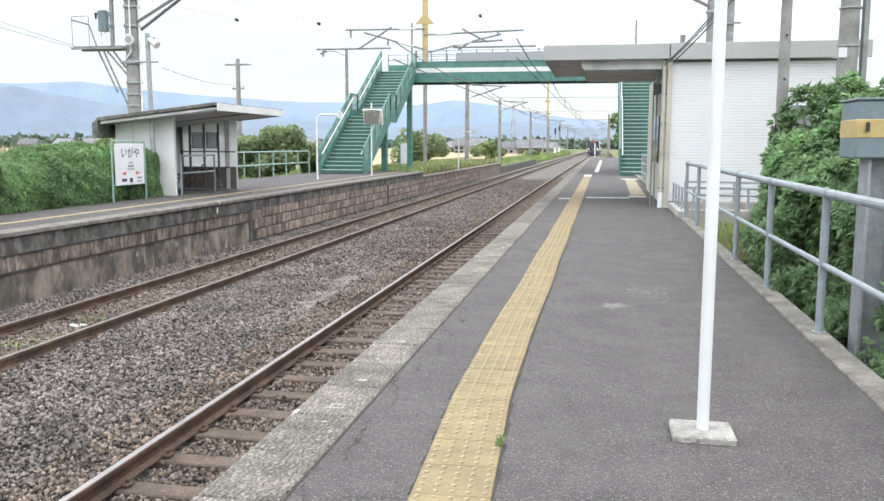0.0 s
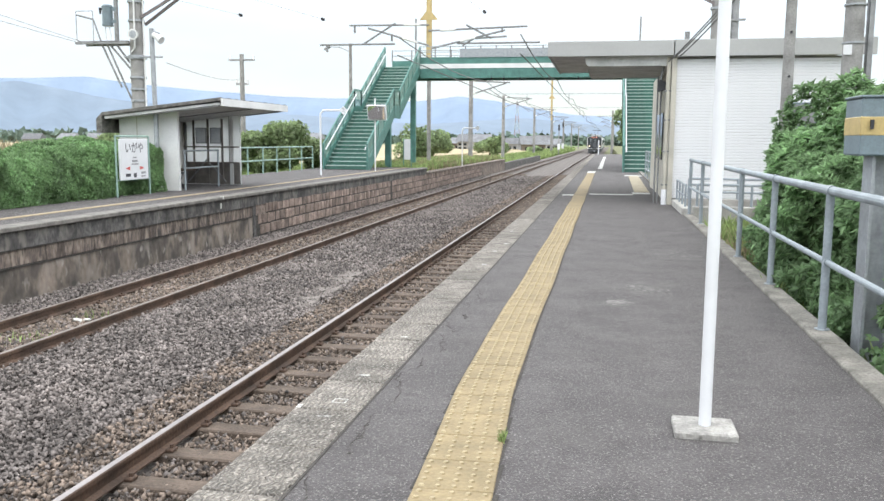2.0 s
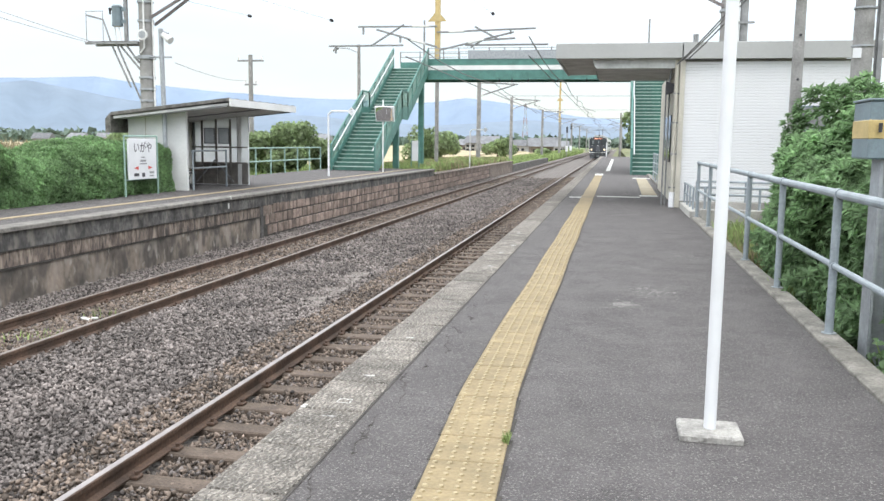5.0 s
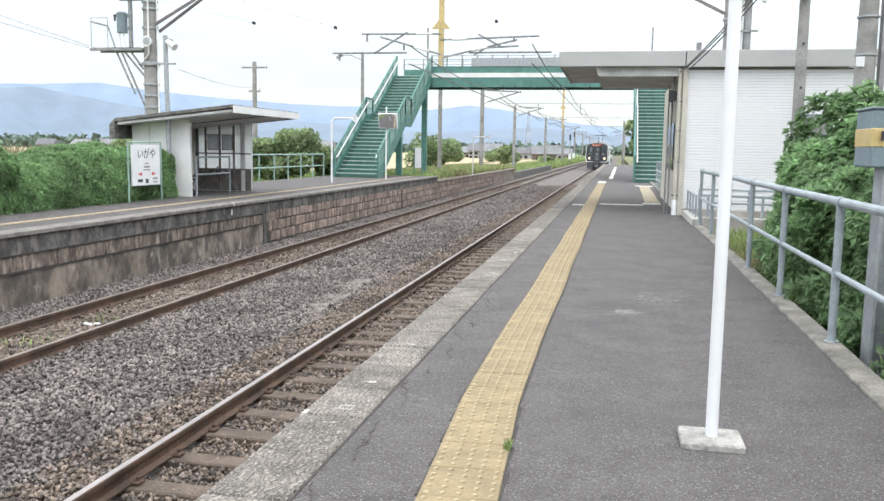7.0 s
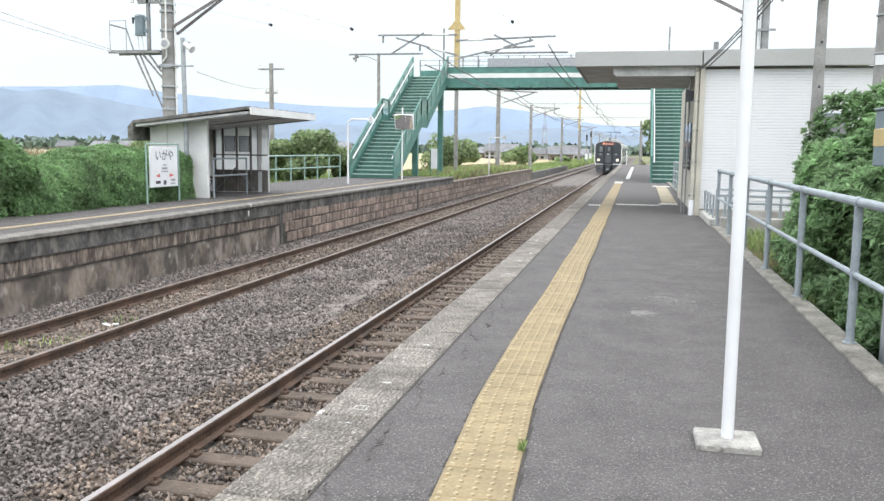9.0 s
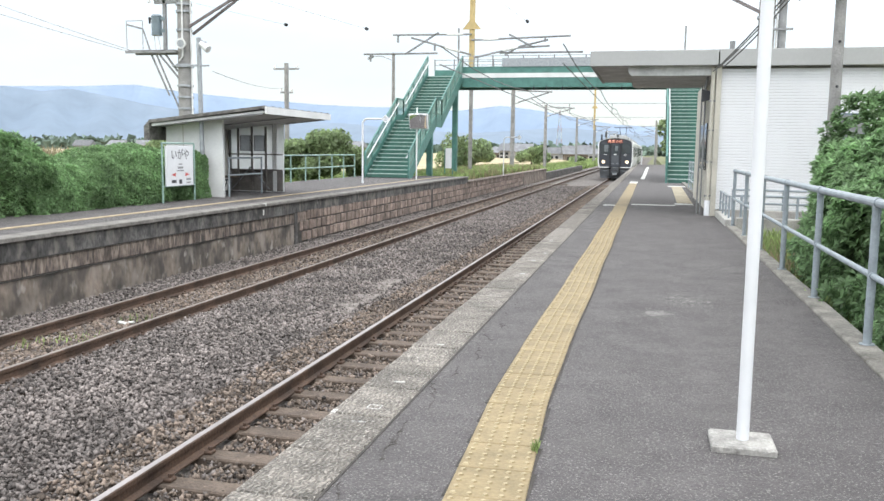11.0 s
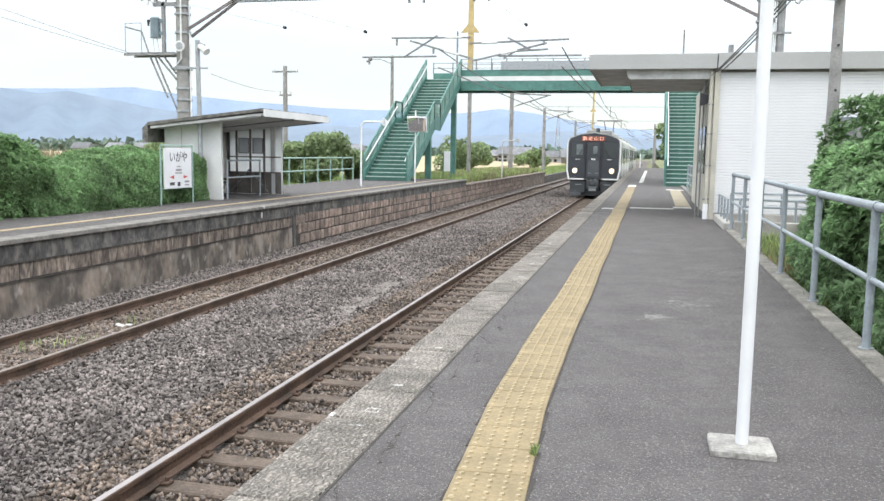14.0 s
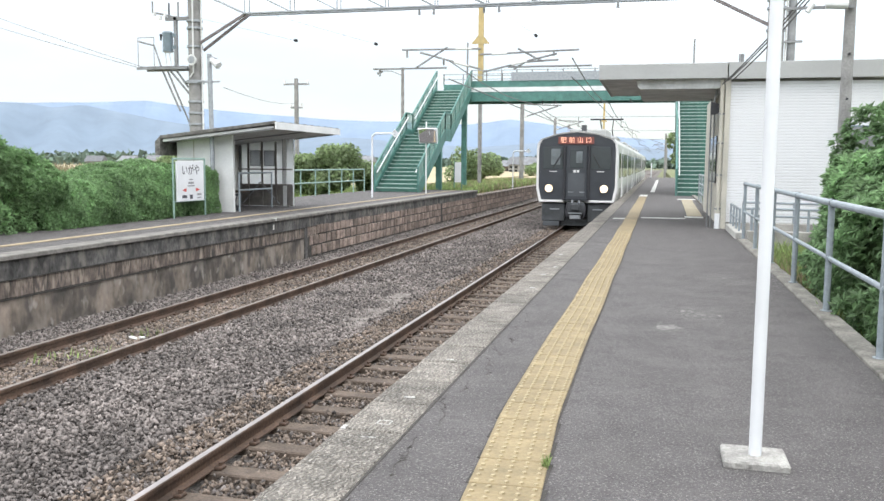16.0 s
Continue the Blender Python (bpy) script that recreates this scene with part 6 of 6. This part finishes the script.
def hedge(name, label, x0, x1, y0, y1, z0, top, n, size, material, seed, wob=0.25, side=0, slim=0.45, category="hedge", sprig=0):
    rng = np.random.default_rng(seed)
    he = empty(name, label, category)
    p, nn = shell_points(n, rng, x0, x1, y0, y1, z0, top, wob, side=side)
    me = rosettes("foliage", p[: n // sprig], nn[: n // sprig], size, rng, sprig) if sprig else leaves("foliage", p, nn, size, rng, slim)
    me.materials.append(material)
    part("foliage", me, material, he)
    # closed sheet under the leaves, its dark colour stands in for inner shade
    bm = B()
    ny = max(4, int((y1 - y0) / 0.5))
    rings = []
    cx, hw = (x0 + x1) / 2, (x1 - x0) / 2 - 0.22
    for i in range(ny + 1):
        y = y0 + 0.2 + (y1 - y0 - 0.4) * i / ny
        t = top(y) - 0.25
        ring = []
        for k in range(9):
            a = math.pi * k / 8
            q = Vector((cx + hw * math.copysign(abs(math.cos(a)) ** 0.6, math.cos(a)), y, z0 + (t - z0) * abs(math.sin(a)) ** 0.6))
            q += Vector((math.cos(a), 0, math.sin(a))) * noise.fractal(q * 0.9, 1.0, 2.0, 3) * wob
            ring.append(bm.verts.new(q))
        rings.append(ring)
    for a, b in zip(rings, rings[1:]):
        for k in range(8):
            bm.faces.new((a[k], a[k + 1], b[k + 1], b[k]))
    part("inner_shade", bm, LEAF_CORE, he, "dark green inner sheet coloured as shade among the leaves")
    return he


hedge("hedge", "dense green clipped hedge along the far platform", -13.2, -11.15, 13.7, 20.2, -0.1, lambda y: 0.62 + 0.58 * min(1, max(0, (y - 13.9) / 2.4)) + 0.07 * math.sin(y * 1.9), 120000, 0.05, LEAF, 21, wob=0.16, side=1, slim=0.35)
hedge("shrub", "taller loose green shrub at the hedge end", -13.1, -11.25, 8.0, 14.2, -0.1, lambda y: 1.46 + 0.14 * math.sin(y * 2.1), 80000, 0.075, LEAF, 22, wob=0.34, side=1, category="shrub", sprig=6)
hedge("shrub", "dense green leafy shrub behind the platform fence", 1.62, 2.7, 7.2, 11.2, -0.35, lambda y: 1.22 + 0.16 * math.sin((y - 7.0) * 1.7), 60000, 0.085, LEAF_B, 23, wob=0.42, side=-1, category="shrub", sprig=8)
hedge("shrub", "tall spreading green shrub behind the platform fence", 2.2, 4.6, 7.6, 12.4, -0.35, lambda y: 1.68 + 0.18 * math.sin((y - 7.0) * 1.3), 64000, 0.1, LEAF_B, 26, wob=0.55, side=-1, category="shrub", sprig=8)
hedge("shrub", "tall leafy green shrub beside the concrete mast", 3.5, 8.0, 9.6, 14.5, -0.35, lambda y: 2.35 + 0.2 * math.sin(y * 1.1), 48000, 0.12, LEAF_B, 24, wob=0.55, side=-1, category="shrub", sprig=8)
hedge("shrub", "low leafy green shrub behind the equipment post", 1.85, 4.2, 3.6, 7.4, -0.35, lambda y: 1.05 + 0.25 * math.sin(y * 1.3), 36000, 0.1, LEAF_B, 25, wob=0.4, side=-1, category="shrub", sprig=8)


def tree(x, y, z, h, w, seed, n=2600, leaf=0.5, label="rounded dark green broadleaf tree"):
    rng = np.random.default_rng(seed)
    te = empty("tree", label, "tree")
    bm = B()
    rod(bm, (x, y, z), (x, y, z + h * 0.55), 0.05 * h, 0.025 * h, seg=8)
    for k in range(5):
        a = rng.random() * 6.28
        rod(bm, (x, y, z + h * 0.3), (x + math.cos(a) * w * 0.35, y + math.sin(a) * w * 0.35, z + h * rng.uniform(0.55, 0.8)), 0.02 * h, 0.008 * h, seg=5)
    part("trunk", bm, BARK, te)
    pts, nrm = [], []
    for k in range(11):
        a, rr = rng.random() * 6.28, rng.random() ** 0.5 * 0.36 * w
        c = np.array([x + math.cos(a) * rr, y + math.sin(a) * rr, z + h * rng.uniform(0.38, 0.8)])
        r = np.array([w * 0.24, w * 0.24, h * 0.2]) * rng.uniform(0.75, 1.15)
        d = rng.normal(size=(n // 11, 3))
        d /= np.linalg.norm(d, axis=1)[:, None]
        pts.append(c + d * r * (0.75 + 0.3 * rng.random((len(d), 1))))
        nrm.append(d)
    me = leaves("crown", np.concatenate(pts), np.concatenate(nrm), leaf, rng, 0.5)
    me.materials.append(LEAF_FAR)
    part("crown", me, LEAF_FAR, te)
    return te


def tree_at(px_az, dist, h, w, seed, z=-1.3, **k):
    a = radians(px_az)
    tree(math.sin(a) * dist, math.cos(a) * dist, z, h, w, seed, **k)


tree(-17.2, 42, -1.3, 3.6, 3.2, 31, n=9000, leaf=0.17)
tree(-19.3, 44, -1.3, 3.1, 3.4, 32, n=8000, leaf=0.17)
tree(-15.6, 45, -1.3, 3.0, 2.6, 36, n=6000, leaf=0.17)
tree(-14.2, 62, -1.3, 4.0, 2.9, 33, n=2600, leaf=0.2, label="sparse olive-green tree beyond the stairs")
tree(-16.6, 80, -1.3, 3.7, 3.8, 44, n=6000, leaf=0.2)
tree(-14.0, 110, -1.3, 3.3, 2.8, 37, n=3200, leaf=0.22)
tree(-44, 70, -1.3, 3.6, 3.0, 35, n=3000, leaf=0.22)
tree(6, 110, -1.3, 8, 8, 38, n=3600, leaf=0.5)
tree(5.5, 140, -1.3, 9, 9, 39, n=3600, leaf=0.5)
tree(4.5, 95, -1.0, 4.5, 4, 40, n=2600, leaf=0.4)
tree(-17.5, 128, -1.3, 3.4, 4.2, 41, n=2600, leaf=0.3)
tree(-12.6, 150, -1.3, 1.9, 3, 42, n=1600, leaf=0.3, label="low green bush beside the line")


def far_woods():
    """Dark tree belts at the foot of the hills."""
    rng = np.random.default_rng(50)
    pts, nrm = [], []
    for k in range(240):
        a = radians(rng.uniform(-52, 8))
        d = rng.uniform(420, 950)
        c = np.array([math.sin(a) * d, math.cos(a) * d, 2.0])
        e = rng.normal(size=(60, 3))
        e /= np.linalg.norm(e, axis=1)[:, None]
        pts.append(c + e * np.array([9, 6, rng.uniform(1.6, 3.4)]))
        nrm.append(e)
    me = leaves("far_woods", np.concatenate(pts), np.concatenate(nrm), 3.0, rng, 0.5)
    me.materials.append(WOODS)
    tagged(part("far_woods", me, WOODS), "distant belts of dark green trees, haze put into their colour", "woods", kind="stuff")


far_woods()


def house(x, y, w, d, h, rz, tall=False, wall=None):
    w, d, h = w * 0.72, d * 0.8, h * 0.62
    ho = empty("house", "distant house with dark tiled roof" if not tall else "distant pale two-storey house", "house", group="houses beyond the fields", at=(x, y, -1.3), rz=rz)
    bm = B()
    box(bm, -w / 2, w / 2, -d / 2, d / 2, 0, h)
    part("wall", bm, wall or HOUSE_WALL, ho)
    bm = B()
    prism(bm, [(-d / 2 - 0.6, h), (d / 2 + 0.6, h), (0, h + d * 0.42)], -w / 2 - 0.6, w / 2 + 0.6, axis="x")
    part("roof", bm, HOUSE_ROOF, ho)
    for k in range(3):
        for zz in ((0.5, 1.0), (1.4, 2.0)) if h > 2.2 else ((0.5, 1.2),):
            bm = B()
            xx = -w / 2 + w * (k + 0.5) / 3
            box(bm, xx - 0.4, xx + 0.4, -d / 2 - 0.05, -d / 2 + 0.02, *zz)
            part("window", bm, GLASS_DK, ho)


SITES = ((-31.5, 215, 5.5, 6, 3.7, 10), (-36.5, 225, 6, 6, 3.9, -12), (-42, 240, 6, 5, 3.0, 5), (-26, 235, 6, 5, 3.0, -8), (-21.5, 250, 5, 5, 3.7, 4), (-17.5, 205, 7.5, 6, 3.0, 12), (-15.5, 250, 5, 5, 2.8, 0), (-50, 250, 9, 6, 2.8, 4), (-66, 300, 7, 6, 4.6, 15), (-80, 285, 6, 6, 3.0, -5), (-96, 270, 7, 6, 4.6, -10), (-118, 300, 7, 6, 4.6, 20), (-134, 310, 6, 6, 3.0, 0), (-150, 290, 8, 6, 3.2, 0), (-175, 310, 7, 6, 4.8, 10), (-200, 290, 9, 7, 3.4, -8), (-230, 310, 9, 7, 3.4, 12), (-260, 300, 7, 6, 4.4, -4), (-22, 300, 8, 6, 4.4, 3), (-215, 330, 7, 6, 4.6, 14))
for k, q in enumerate(SITES):
    house(*q, tall=q[4] > 3.5, wall=(WALL_WHITE, HOUSE_WALL, WALL_BROWN)[k % 3])


def rail_signal(x, y, zt):
    """A colour-light signal beside the line."""
    rs = empty("railway_signal", "slim railway signal with dark light head", "signal")
    part("mast", rod(B(), (x, y, -1.35), (x, y, zt), 0.09, seg=8), POLE_CONC, rs)
    part("light_head", box(B(), x - 0.16, x + 0.16, y - 0.25, y - 0.1, zt - 1.2, zt - 0.1, 0.04), DARK, rs, "black light head")
    part("board", box(B(), x - 0.25, x + 0.25, y - 0.3, y - 0.26, -0.2, 0.9), WHITE, rs, "white marker board")


rail_signal(-9.2, 165, 4.6)
rail_signal(-9.6, 188, 5.6)
bm = rod(B(), (-1.0, 92.0, 0), (-1.0, 92.0, 1.5), 0.06, seg=8)
tagged(part("end_post", bm, WHITE), "white post at the platform end", "post")


def pylon(x, y, h):
    py = empty("lattice_pylon", "distant red and white lattice pylon", "pylon")
    for k in range(6):
        bm = B()
        z0, z1 = h * k / 6, h * (k + 1) / 6
        w0, w1 = 2.6 * (1 - 0.14 * k), 2.6 * (1 - 0.14 * (k + 1))
        for sx, sy in ((-1, -1), (1, -1), (1, 1), (-1, 1)):
            rod(bm, (x + sx * w0, y + sy * w0, z0 - 1), (x + sx * w1, y + sy * w1, z1 - 1), 0.22, seg=4)
            rod(bm, (x + sx * w0, y + sy * w0, z0 - 1), (x - sy * w1, y + sx * w1, z1 - 1), 0.14, seg=4)
        part("lattice_section", bm, HAZY_RED if k % 2 else HAZY_WHITE, py, "pale red section" if k % 2 else "white section")


pylon(-75, 720, 36)


def grass_patch(name, label, boxes, n, z, h, material, seed, width=0.012):
    rng = np.random.default_rng(seed)
    out = []
    for (x0, x1, y0, y1), k in zip(boxes, n):
        out.append(np.stack([rng.uniform(x0, x1, k), rng.uniform(y0, y1, k), np.full(k, z)], 1))
    p = np.concatenate(out)
    keep = fbm(p, 0.8, 2) > -0.25
    me = blades(name, p[keep], h, rng, width=width)
    me.materials.append(material)
    tagged(part(name, me, material), label, "grass", kind="stuff")


grass_patch("grass", "long green grass on the disused platform end", ((-13.6, -9.4, 41.2, 74), (-13.4, -11.5, 44, 60)), (30000, 8000), -0.3, 0.36, GRASS, 61, 0.03)
grass_patch("dry_grass", "dry straw-coloured stalks among the grass", ((-13.6, -9.2, 44, 74),), (2600,), -0.3, 0.45, STRAW, 62, 0.025)
grass_patch("grass", "weedy grass on the bank behind the kerb", ((1.41, 2.3, 3.5, 13), (1.41, 4.5, 12, 15.8)), (700, 3500), -0.28, 0.3, GRASS, 63, 0.008)
grass_patch("grass", "grassy verge beside the line", ((-24, -13.6, 20, 60), (-14, -9.4, 88, 260), (2, 14, 35, 200)), (26000, 30000, 14000), -1.35, 0.9, GRASS, 64, 0.05)
grass_patch("dry_grass", "dry brown weeds behind the hedge", ((-13.55, -13.0, 14.2, 18.2),), (1500,), -0.05, 1.05, STRAW, 67, 0.008)
grass_patch("dry_grass", "yellowing weeds behind the fence", ((1.42, 2.2, 10.2, 13.5),), (600,), -0.28, 0.3, STRAW, 68, 0.006)
grass_patch("weeds", "small green weeds between the rails", ((-7.5, -6.7, 8.6, 9.6), (-7.3, -6.8, 10.3, 10.8)), (70, 30), BED, 0.12, GRASS, 65, 0.009)
grass_patch("weeds", "small green weed at the tactile strip edge", ((-0.605, -0.58, 3.8, 3.87),), (60,), 0.0, 0.045, GRASS, 66, 0.003)


hedge("weed_clump", "small leafy weed clump at the kerb", 1.42, 1.75, 6.5, 7.1, -0.3, lambda y: 0.25, 900, 0.07, LEAF_B, 27, wob=0.2, slim=0.3, category="weeds")
hedge("weed_clump", "small leafy weed clump beside the steel post", 1.42, 1.75, 5.3, 6.0, -0.3, lambda y: 0.08, 700, 0.07, LEAF_B, 28, wob=0.2, slim=0.3, category="weeds")


# ---- what moves ----
def motions():
    rows = []
    for k in range(33):
        t = k * 0.5
        y = 31.2 + 7.6 * (16 - t) + 0.184 * (16 - t) ** 2
        rows.append((t, pose(-3.065 + track_shift(y), y, RAIL_Z + 0.004, 0, 0, -math.degrees(math.atan(0.005869 * max(0.0, (y - 50) / 115) ** 0.5)))))
    walk(TRAIN, rows)


motions()
